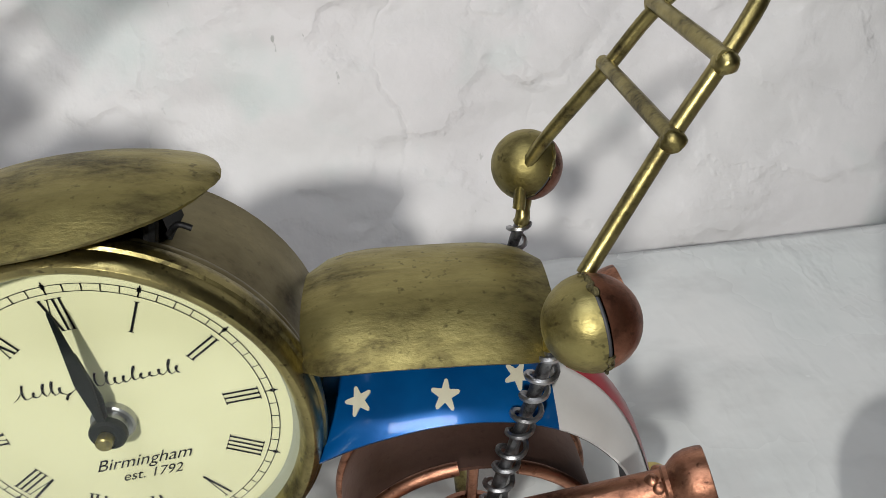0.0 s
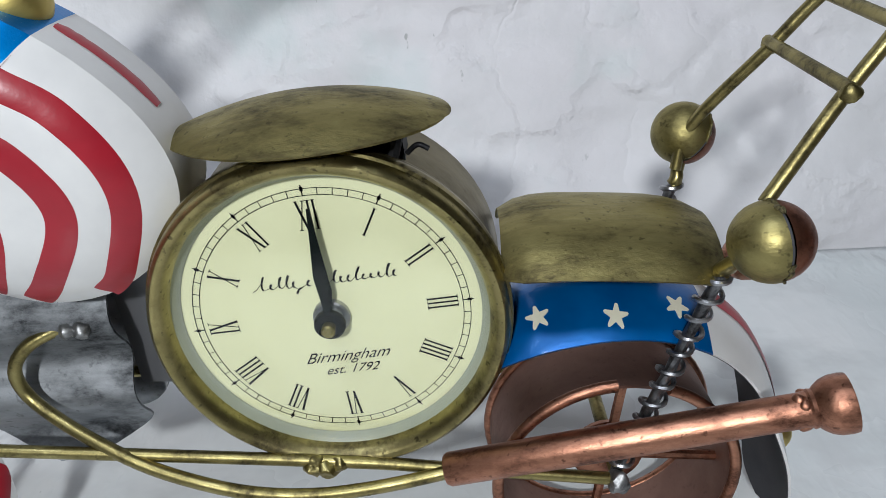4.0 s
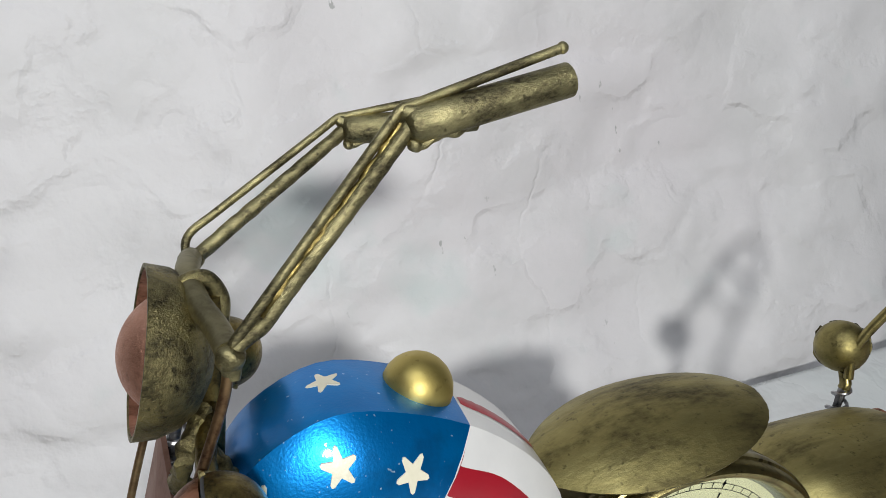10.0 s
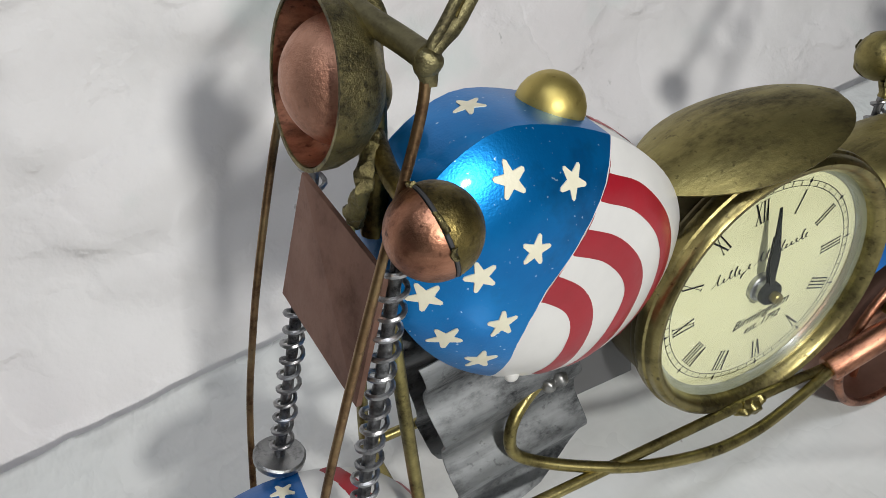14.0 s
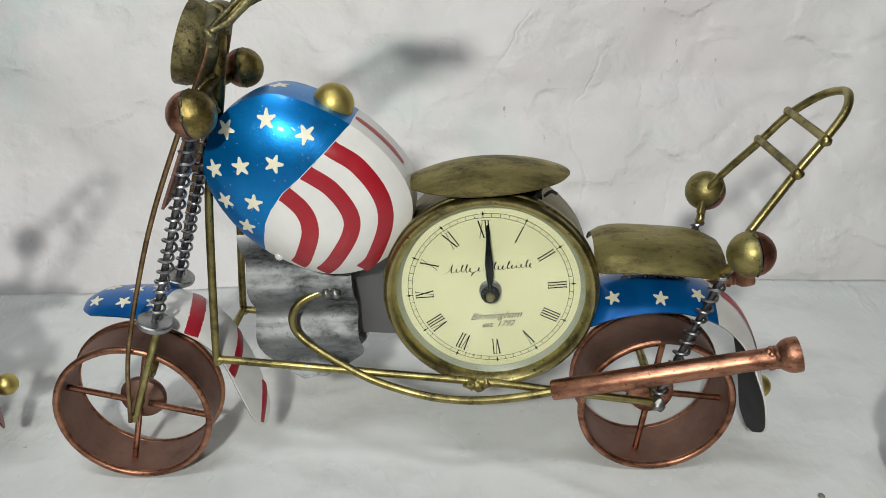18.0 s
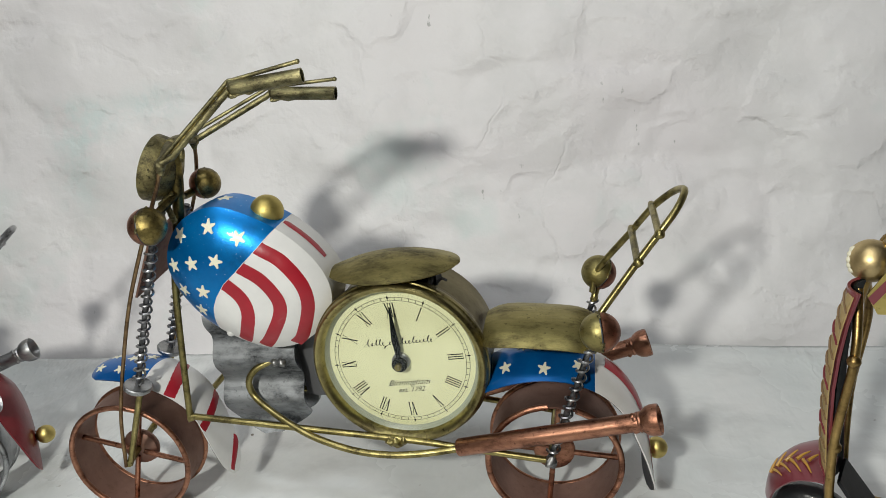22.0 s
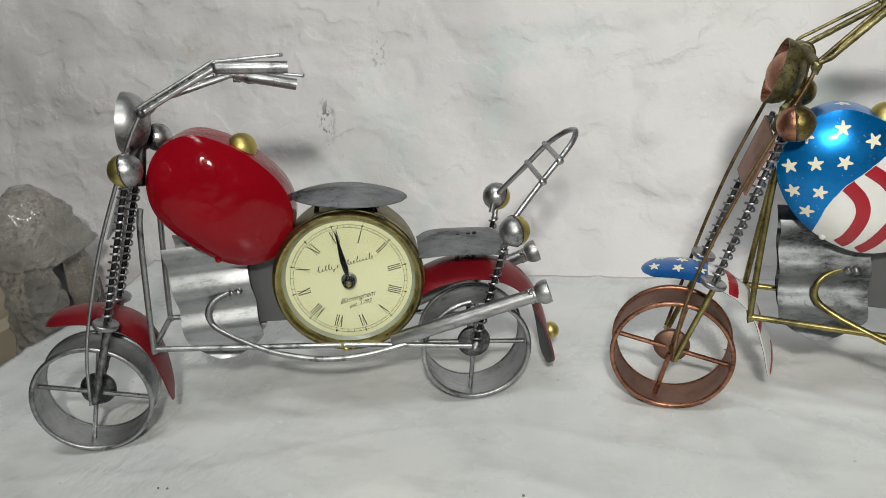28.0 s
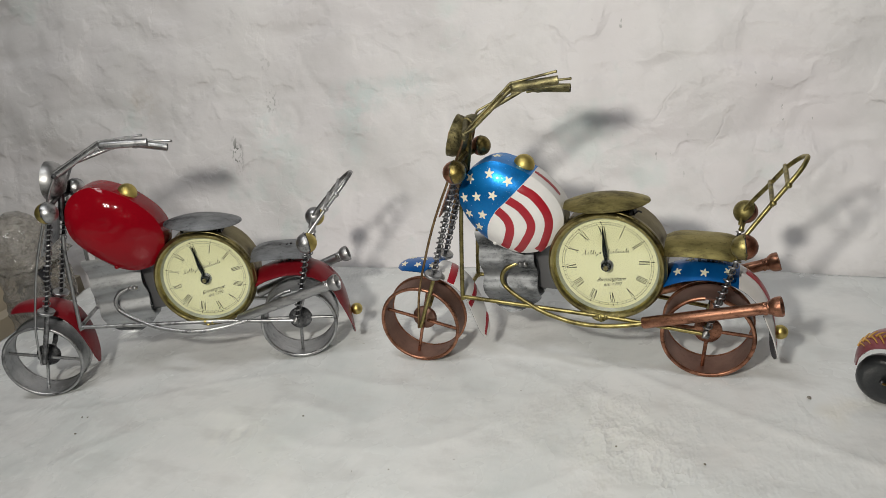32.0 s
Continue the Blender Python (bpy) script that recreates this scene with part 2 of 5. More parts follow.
# ---- mesh tools ----
def build(name, v, f, mat, sharp=38.0, closed=True):
    me = bpy.data.meshes.new(name)
    me.from_pydata([tuple(p) for p in v], [], [tuple(p) for p in f])
    bm = bmesh.new()
    bm.from_mesh(me)
    bmesh.ops.remove_doubles(bm, verts=bm.verts, dist=2e-6)
    if closed:
        bmesh.ops.recalc_face_normals(bm, faces=bm.faces)
    lim = radians(sharp)
    for e in bm.edges:
        e.smooth = not (len(e.link_faces) == 2 and e.calc_face_angle(0) > lim)
    for p in bm.faces:
        p.smooth = True
    bm.to_mesh(me)
    bm.free()
    me.materials.append(mat)
    return me


def part(name, vf, mat, parent, label="", sharp=38.0):
    ob = new(name, build(name, *vf, mat, sharp))
    ob.parent = parent
    return tagged(ob, label)


def thing(name, label, category, group="", at=None):
    ob = new(name)
    ob.empty_display_size = 0.01
    if at is not None:
        ob.matrix_world = at
    return tagged(ob, label, category, group)


def joined(*many):
    v, f = [], []
    for a, b in many:
        n = len(v)
        v += list(a)
        f += [[i + n for i in q] for q in b]
    return v, f


def moved(vf, m):
    return [m @ Vector(p) for p in vf[0]], vf[1]


def curve_points(pts, per=6, closed=False):
    """A smooth line through the points."""
    p = [Vector(q) for q in pts]
    n, out = len(p), []
    for i in range(n if closed else n - 1):
        a, b, c, d = (p[(i + k) % n] if closed else p[min(max(i + k, 0), n - 1)] for k in (-1, 0, 1, 2))
        for j in range(per):
            t = j / per
            out.append(0.5 * (2 * b + (c - a) * t + (2 * a - 5 * b + 4 * c - d) * t * t + (3 * b - a - 3 * c + d) * t ** 3))
    if not closed:
        out.append(p[-1])
    return out


def tube(pts, r, seg=10, smooth=6, closed=False, caps=True):
    """A round rod along the points; r: one radius, or one for each end."""
    p = curve_points(pts, smooth, closed) if smooth else [Vector(q) for q in pts]
    n = len(p)
    v, f, side = [], [], None
    for i in range(n):
        a, b = (p[(i - 1) % n], p[(i + 1) % n]) if closed else (p[max(i - 1, 0)], p[min(i + 1, n - 1)])
        d = (b - a).normalized()
        if side is None:
            side = d.orthogonal().normalized()
        side = (side - d * side.dot(d)).normalized()
        up = d.cross(side)
        rr = r if isinstance(r, float) else r[0] + (r[1] - r[0]) * i / (n - 1)
        v += [p[i] + (side * math.cos(k * 2 * math.pi / seg) + up * math.sin(k * 2 * math.pi / seg)) * rr for k in range(seg)]
    for i in range(n if closed else n - 1):
        j = (i + 1) % n
        f += [(i * seg + k, i * seg + (k + 1) % seg, j * seg + (k + 1) % seg, j * seg + k) for k in range(seg)]
    if caps and not closed:
        f += [tuple(range(seg))[::-1], tuple(range((n - 1) * seg, n * seg))]
    return v, f


def lumpy(vf, size):
    """Uneven, as solder sets."""
    out = []
    for p in vf[0]:
        p = Vector(p)
        out.append(p + Vector((noise.noise(p * 420), noise.noise(p * 420 + Vector((5, 0, 0))), noise.noise(p * 420 + Vector((0, 7, 0))))) * size)
    return out, vf[1]


def along(a, b):
    """A frame at a whose z axis points to b."""
    return Matrix.Translation(a) @ (Vector(b) - Vector(a)).to_track_quat("Z", "Y").to_matrix().to_4x4()


def lathe(profile, m=Matrix(), seg=32, start=0.0, turn=360.0):
    """Turns (radius, height) pairs round z."""
    v, f = [], []
    full = turn >= 360
    n = seg if full else seg + 1
    for r, h in profile:
        for k in range(n):
            a = radians(start + turn * k / seg)
            v.append(m @ Vector((r * math.cos(a), r * math.sin(a), h)))
    for i in range(len(profile) - 1):
        for k in range(seg):
            l = (k + 1) % n
            f.append((i * n + k, i * n + l, (i + 1) * n + l, (i + 1) * n + k))
    return v, f


def ball(c, r, m=None, seg=28, lo=-90, hi=90):
    """A ball, or the belt of it between two latitudes, about the z axis of m."""
    prof = [(max(r * math.cos(radians(a)), 1e-5), r * math.sin(radians(a))) for a in np.linspace(lo, hi, 15)]
    return lathe(prof, Matrix.Translation(c) @ (m or Matrix()), seg)


def torus(m, big, small, seg=48, ring=10):
    pts = [m @ Vector((big * math.cos(2 * math.pi * k / seg), big * math.sin(2 * math.pi * k / seg), 0)) for k in range(seg)]
    return tube(pts, small, ring, 0, True)


def coil(a, b, big, wire, turns, loose=0.0, seed=1):
    """A spring wound round the line from a to b, slightly uneven."""
    rng = random.Random(seed)
    m, length = along(a, b), (Vector(b) - Vector(a)).length
    n, pts, ph = int(turns * 14), [], rng.random() * 6
    for i in range(n + 1):
        t = i / n
        an = t * turns * 2 * math.pi + ph
        wob = 1 + loose * math.sin(3.1 * t * turns + ph)
        h = t + loose * 0.02 * math.sin(2.3 * t * turns + ph * 2)
        pts.append(m @ Vector((big * wob * math.cos(an), big * wob * math.sin(an), h * length)))
    return tube(pts, wire, 6, 0)


def sheet(grid, thick):
    """A curved sheet from rows of points, with thickness downwards along its own normals."""
    R, C = len(grid), len(grid[0])
    P = [[Vector(p) for p in row] for row in grid]
    v = [p for row in P for p in row]
    for i in range(R):
        for j in range(C):
            du = P[i][min(j + 1, C - 1)] - P[i][max(j - 1, 0)]
            dv = P[min(i + 1, R - 1)][j] - P[max(i - 1, 0)][j]
            n = du.cross(dv)
            n = n.normalized() if n.length > 1e-12 else Vector((0, 0, 1))
            v.append(P[i][j] - n * thick)
    o = R * C
    f = []
    for i in range(R - 1):
        for j in range(C - 1):
            a, b, c, d = i * C + j, i * C + j + 1, (i + 1) * C + j + 1, (i + 1) * C + j
            f += [(a, b, c, d), (o + d, o + c, o + b, o + a)]
    edge = [j for j in range(C)] + [i * C + C - 1 for i in range(1, R)] + [(R - 1) * C + j for j in range(C - 2, -1, -1)] + [i * C for i in range(R - 2, 0, -1)]
    for a, b in zip(edge, edge[1:] + edge[:1]):
        f.append((a, o + a, o + b, b))
    return v, f


def prism(outline, y0, y1):
    """A flat plate: an outline in x and z, from y0 to y1."""
    n = len(outline)
    v = [(x, y0, z) for x, z in outline] + [(x, y1, z) for x, z in outline]
    f = [tuple(range(n)), tuple(range(2 * n - 1, n - 1, -1))] + [(i, i + n, (i + 1) % n + n, (i + 1) % n) for i in range(n)]
    return v, f


def star_outline(r, spin, fat=0.45):
    """A hand-painted five-pointed star with rounded tips."""
    out = []
    for k in range(5):
        a = spin + k * 2 * math.pi / 5
        for da, rr in ((-0.13, 0.94), (0, 1.02), (0.13, 0.94), (0.628, fat)):
            out.append((r * rr * math.cos(a + da), r * rr * math.sin(a + da)))
    return out


def painted(outline, place, lift):
    """A thin patch of paint: outline points and their middle, laid on a surface by place(u, v, lift)."""
    n = len(outline)
    cu, cv = sum(p[0] for p in outline) / n, sum(p[1] for p in outline) / n
    v = [place(cu, cv, lift)] + [place((u + cu) / 2, (w + cv) / 2, lift) for u, w in outline] + [place(u, w, lift) for u, w in outline] + [place(u, w, -lift) for u, w in outline]
    f = []
    for i in range(n):
        j = (i + 1) % n
        f += [(0, 1 + i, 1 + j), (1 + i, 1 + n + i, 1 + n + j, 1 + j), (1 + n + i, 1 + 2 * n + i, 1 + 2 * n + j, 1 + n + j)]
    return v, f


def ribbon(line, width, place, lift, ends=0.6):
    """A brushed stripe of paint along a line on a surface."""
    pts = curve_points([(a, b, 0) for a, b in line], 8)
    v, f, n = [], [], len(pts)
    for i, p in enumerate(pts):
        d = (pts[min(i + 1, n - 1)] - pts[max(i - 1, 0)]).normalized()
        w = width * (ends + (1 - ends) * min(1.0, min(i, n - 1 - i) / 3 + 0.2)) / 2
        for k in (-1, -0.5, 0, 0.5, 1):
            v.append(place(p.x - d.y * w * k, p.y + d.x * w * k, lift if abs(k) < 1 else 0.0))
    for i in range(n - 1):
        f += [(i * 5 + k, i * 5 + k + 1, i * 5 + k + 6, i * 5 + k + 5) for k in range(4)]
    return v, f


# ---- the model motorcycle with its clock ----
class Tank:
    """The fuel tank: an egg-shaped side outline, a bulged shell on each side and a curved band between."""
    FLAG = [(-0.1215, 0.1670), (-0.1165, 0.1815), (-0.1060, 0.1925), (-0.0890, 0.1975), (-0.0715, 0.1915), (-0.0545, 0.1805),
           (-0.0405, 0.1650), (-0.0340, 0.1495), (-0.0355, 0.1350), (-0.0435, 0.1235), (-0.0585, 0.1150), (-0.0760, 0.1145),
           (-0.0945, 0.1230), (-0.1090, 0.1360), (-0.1185, 0.1520)]
    RED = [(-0.1125, 0.1720), (-0.1105, 0.1860), (-0.1022, 0.1995), (-0.0890, 0.2065), (-0.0759, 0.2060), (-0.0606, 0.1986), (-0.0459, 0.1866),
           (-0.0327, 0.1690), (-0.0288, 0.1502), (-0.0345, 0.1330), (-0.0470, 0.1225), (-0.0642, 0.1205), (-0.0815, 0.1280), (-0.0986, 0.1440), (-0.1095, 0.1590)]

    def __init__(self, outline, near=-0.0050, far=0.0190, bulge=0.0112, dent=0.0003):
        self.C = Vector((sum(p[0] for p in outline) / 15, 0, sum(p[1] for p in outline) / 15))
        self.near, self.far, self.bulge, self.dent = near, far, bulge, dent
        self.ring = curve_points([(x, 0, z) for x, z in outline], 4, True)
        self.ang = [math.atan2(p.z - self.C.z, p.x - self.C.x) for p in self.ring]
        self.rad = [math.hypot(p.z - self.C.z, p.x - self.C.x) for p in self.ring]
        order = sorted(range(len(self.ang)), key=lambda i: self.ang[i])
        self.sa, self.sr = [self.ang[i] for i in order], [self.rad[i] for i in order]

    def skew(self, x):
        return 0.09 * (x + 0.092)

    def dented(self, x, z):
        q = Vector((x, z, 0.3))
        return self.dent * (noise.noise(q * 55) + 0.5 * noise.noise(q * 130))

    def share(self, x, z):
        a = math.atan2(z - self.C.z, x - self.C.x)
        return math.hypot(x - self.C.x, z - self.C.z) / float(np.interp(a, self.sa, self.sr, period=2 * math.pi))

    def side(self, x, z, lift=0.0):
        s = min(self.share(x, z), 1.0)
        return Vector((x, self.near + self.skew(x) - self.bulge * (1 - s ** 3.4) - lift + self.dented(x, z) * (1 - s ** 8), z))

    def shell(self, sign):
        y0, rows = (self.near if sign < 0 else self.far), []
        for s in (1.0, 0.985, 0.95, 0.9, 0.82, 0.72, 0.6, 0.45, 0.3, 0.15, 0.004):
            rows.append([self.C + Vector((p.x - self.C.x, 0, p.z - self.C.z)) * s + Vector((0, y0 + self.skew(self.C.x + (p.x - self.C.x) * s) + sign * self.bulge * (1 - s ** 3.4) + self.dented(self.C.x + (p.x - self.C.x) * s, self.C.z + (p.z - self.C.z) * s) * (1 - s ** 8), 0)) for p in self.ring])
        n = len(self.ring)
        f = [(i * n + k, i * n + (k + 1) % n, (i + 1) * n + (k + 1) % n, (i + 1) * n + k) for i in range(len(rows) - 1) for k in range(n)]
        return [p for r in rows for p in r], f

    def swell(self, t):
        return 1.0 + 0.012 * math.sin(math.pi * t)

    def band_at(self, x, t):
        """A place on the top of the band, t from the near edge to the far one."""
        z = max(zz for zz in np.linspace(self.C.z, 0.21, 240) if self.share(x, zz) <= 1.0)
        s = self.swell(t)
        return Vector((self.C.x + (x - self.C.x) * s, self.near + (self.far - self.near) * t + self.skew(x), self.C.z + (z - self.C.z) * s))

    def band(self):
        rows = []
        for t in np.linspace(0, 1, 11):
            s = self.swell(t)
            rows.append([Vector((self.C.x + (p.x - self.C.x) * s, self.near + (self.far - self.near) * t + self.skew(p.x), self.C.z + (p.z - self.C.z) * s)) for p in self.ring])
        n = len(self.ring)
        f = [(i * n + k, i * n + (k + 1) % n, (i + 1) * n + (k + 1) % n, (i + 1) * n + k) for i in range(10) for k in range(n)]
        return [p for r in rows for p in r], f


# where the tank turns from blue to white: height and x
FLAG_EDGE = ((0.1120, -0.1040), (0.1282, -0.1003), (0.1442, -0.0955), (0.1508, -0.0920), (0.1580, -0.0865), (0.1647, -0.0782), (0.1813, -0.0602), (0.2000, -0.0400))


def flag_edge(z):
    return float(np.interp(z, [p[0] for p in FLAG_EDGE], [p[1] for p in FLAG_EDGE]))


def flag_paint():
    """Blue at the front of the tank, white behind a slanting line."""
    m, nt, b = material("blue_and_white_flag_enamel", 0.0, 0.34, 0.22)
    v = coords(nt)
    sep = nt.nodes.new("ShaderNodeSeparateXYZ")
    nt.links.new(v, sep.inputs[0])

    def calc(op, a, c):
        n = nt.nodes.new("ShaderNodeMath")
        n.operation = op
        for s, q in zip(n.inputs, (a, c)):
            if hasattr(q, "is_linked"):
                nt.links.new(q, s)
            else:
                s.default_value = q
        return n.outputs[0]
    wob = calc("MULTIPLY", calc("SUBTRACT", noise_tex(nt, v, 90.0, 2.0), 0.5), 0.003)
    edge = ramp(nt, calc("MULTIPLY", calc("SUBTRACT", sep.outputs[2], 0.11), 10.0), [((z - 0.11) * 10, (x * 10 + 1.3,) * 3) for z, x in FLAG_EDGE])
    line = calc("ADD", calc("SUBTRACT", calc("ADD", calc("MULTIPLY", sep.outputs[0], 10.0), 1.3), edge), calc("MULTIPLY", wob, 4.0))
    white = calc("GREATER_THAN", line, 0.0)
    a = ramp(nt, noise_tex(nt, v, 60.0), [(0.3, (0, 0, 0)), (0.75, (1, 1, 1))])
    bl = mix(nt, a, (0.0002, 0.150, 0.47), (0.0004, 0.225, 0.62))
    grime = ramp(nt, noise_tex(nt, v, 28.0, 5.0, 0.7), [(0.54, (0, 0, 0)), (0.70, (0.55, 0.55, 0.55))])
    bl = mix(nt, grime, bl, (0.004, 0.06, 0.17))
    glint = ramp(nt, noise_tex(nt, v, 950.0, 1.0, 0.4), [(0.74, (0, 0, 0)), (0.79, (0.8, 0.8, 0.8))])
    bl = mix(nt, glint, bl, (0.45, 0.66, 0.85))
    wh = mix(nt, a, (0.74, 0.73, 0.71), (0.64, 0.63, 0.62))
    nt.links.new(mix(nt, white, bl, wh), b.inputs["Base Color"])
    nt.links.new(calc("MULTIPLY", calc("SUBTRACT", 1.0, white), 0.7), b.inputs["Metallic"])
    flake = mix(nt, white, noise_tex(nt, v, 1500.0, 1.0), (0.5, 0.5, 0.5))
    bump(nt, b, mix(nt, 0.22, mix(nt, 0.5, noise_tex(nt, v, 220.0, 3.0), noise_tex(nt, v, 45.0, 2.0)), flake), 0.16, 0.0011)
    return m


def fender_sheet(line, widths, arch, mid, cols=11, twist=0.0, flat=0.12, nose=0):
    """A mudguard: an arched strip along a line in x and z; widths at the points of the line; its tail may be twisted and flatter."""
    pts = curve_points([(x, w, z) for (x, z), w in zip(line, widths)], 5)
    grid = []
    n = len(pts)
    for i, p in enumerate(pts):
        d = pts[min(i + 1, n - 1)] - pts[max(i - 1, 0)]
        d.y = 0
        d.normalize()
        out = Vector((-d.z, 0, d.x))
        if out.z < 0 and abs(out.z) > abs(out.x):
            out = -out
        w = max(p.y, 0.0006) * (math.sqrt(min(1.0, (i + 0.15) / nose)) if nose else 1.0)
        row = []
        for k in range(cols):
            t = -1 + 2 * k / (cols - 1)
            row.append(Vector((p.x + twist * t * w / max(widths) * max(0.0, i / n - 0.6) / 0.4, mid(p.x) + w * t, p.z)) + out * arch * (w / max(widths)) * min(1.0, max(flat, 2.2 - 2.6 * i / n)) * (1 - t * t))
        grid.append(row)
    return grid


def wheel(bike, name, near, axis, r, width, metal, sheet_metal, spin, hub_metal, hub_at=0.0, deep=0.003, gap=0):
    """A hollow wheel: band, two round rims, four spokes and a hub; gap: degrees by which the near rim stays open at the top."""
    m = along(near, Vector(near) + Vector(axis))
    band = part(name, lathe([(r - 0.0018, 0), (r - 0.0018, width), (r - 0.0028, width), (r - 0.0028, 0), (r - 0.0018, 0)], m, 56), sheet_metal, bike)
    for h in (0, width):
        if gap and h == 0:
            side = Vector(axis).cross(Vector((0, 0, 1))).normalized()
            arc = [Vector(near) + (side * math.cos(radians(a)) + Vector((0, 0, 1)) * math.sin(radians(a))) * (r - 0.0017) for a in np.linspace(92, 92 + 360 - gap, 64)]
            part("rim", tube(arc, 0.0018, 10, 0), metal, band)
        else:
            part("rim", torus(m @ Matrix.Translation((0, 0, h)), r - 0.0017, 0.0017, 56, 10), metal, band)
    for k in range(4):
        a = radians(spin + 90 * k)
        u = Vector((math.cos(a), math.sin(a), 0))
        part("spoke", tube([m @ (u * 0.004 + Vector((0, 0, deep))), m @ (u * (r - 0.0025) + Vector((0, 0, deep)))], 0.0016, 8, 0), metal, band)
    part("hub", lathe([(0.0001, 0.0015), (0.007, 0.002), (0.0110, 0.004), (0.0117, 0.006), (0.0110, 0.008), (0.0001, 0.010)], m @ Matrix.Translation((0, 0, hub_at)), 28), hub_metal, band)
    return band


NUMERALS = ("XII", "I", "II", "III", "IIII", "V", "VI", "VII", "VIII", "IX", "X", "XI")


def bars(strokes, y):
    """Flat ink strokes: x0, z0, x1, z1, width."""
    v, f = [], []
    for x0, z0, x1, z1, w in strokes:
        d = Vector((x1 - x0, 0, z1 - z0)).normalized()
        s = Vector((-d.z, 0, d.x)) * w / 2
        n = len(v)
        v += [Vector((x0, y, z0)) - s, Vector((x1, y, z1)) - s, Vector((x1, y, z1)) + s, Vector((x0, y, z0)) + s]
        f.append((n, n + 1, n + 2, n + 3))
    return v, f


def numeral(text, h=0.0082):
    """A roman numeral with thick and thin strokes and serifs, standing on z = -h/2."""
    adv = {"I": 0.00135, "V": 0.0026, "X": 0.0028}
    x, out = -sum(adv[c] for c in text) / 2, []
    for c in text:
        w = adv[c]
        if c == "I":
            out.append((x + w / 2, -h / 2, x + w / 2, h / 2, 0.00052))
        elif c == "V":
            out += [(x + 0.0004, h / 2, x + w / 2, -h / 2, 0.00062), (x + w - 0.0005, h / 2, x + w / 2, -h / 2, 0.00024)]
        else:
            out += [(x + 0.0004, h / 2, x + w - 0.0005, -h / 2, 0.00062), (x + w - 0.0005, h / 2, x + 0.0004, -h / 2, 0.00024)]
        for s in (-1, 1):
            ends = ((0.0001, w - 0.0001),) if c == "I" or (c == "V" and s < 0) else ((-0.0001, 0.0009), (w - 0.0010, w))
            if c == "V" and s < 0:
                ends = ()
            out += [(x + a, s * h / 2, x + b, s * h / 2, 0.00020) for a, b in ends]
        x += w
    return out


def lettering(text, size, name, parent, m, shear=0.55):
    cu = bpy.data.curves.new(name, "FONT")
    cu.body, cu.size, cu.shear, cu.align_x, cu.align_y, cu.offset = text, size, shear, "CENTER", "CENTER", -0.00002
    cu.extrude = 0.00003
    tmp = bpy.data.objects.new(name, cu)
    me = bpy.data.meshes.new_from_object(tmp)
    bpy.data.objects.remove(tmp)
    me.name = name
    me.materials.clear()
    me.materials.append(INK)
    ob = new(name, me)
    ob.parent = parent
    ob.matrix_local = m
    return ob


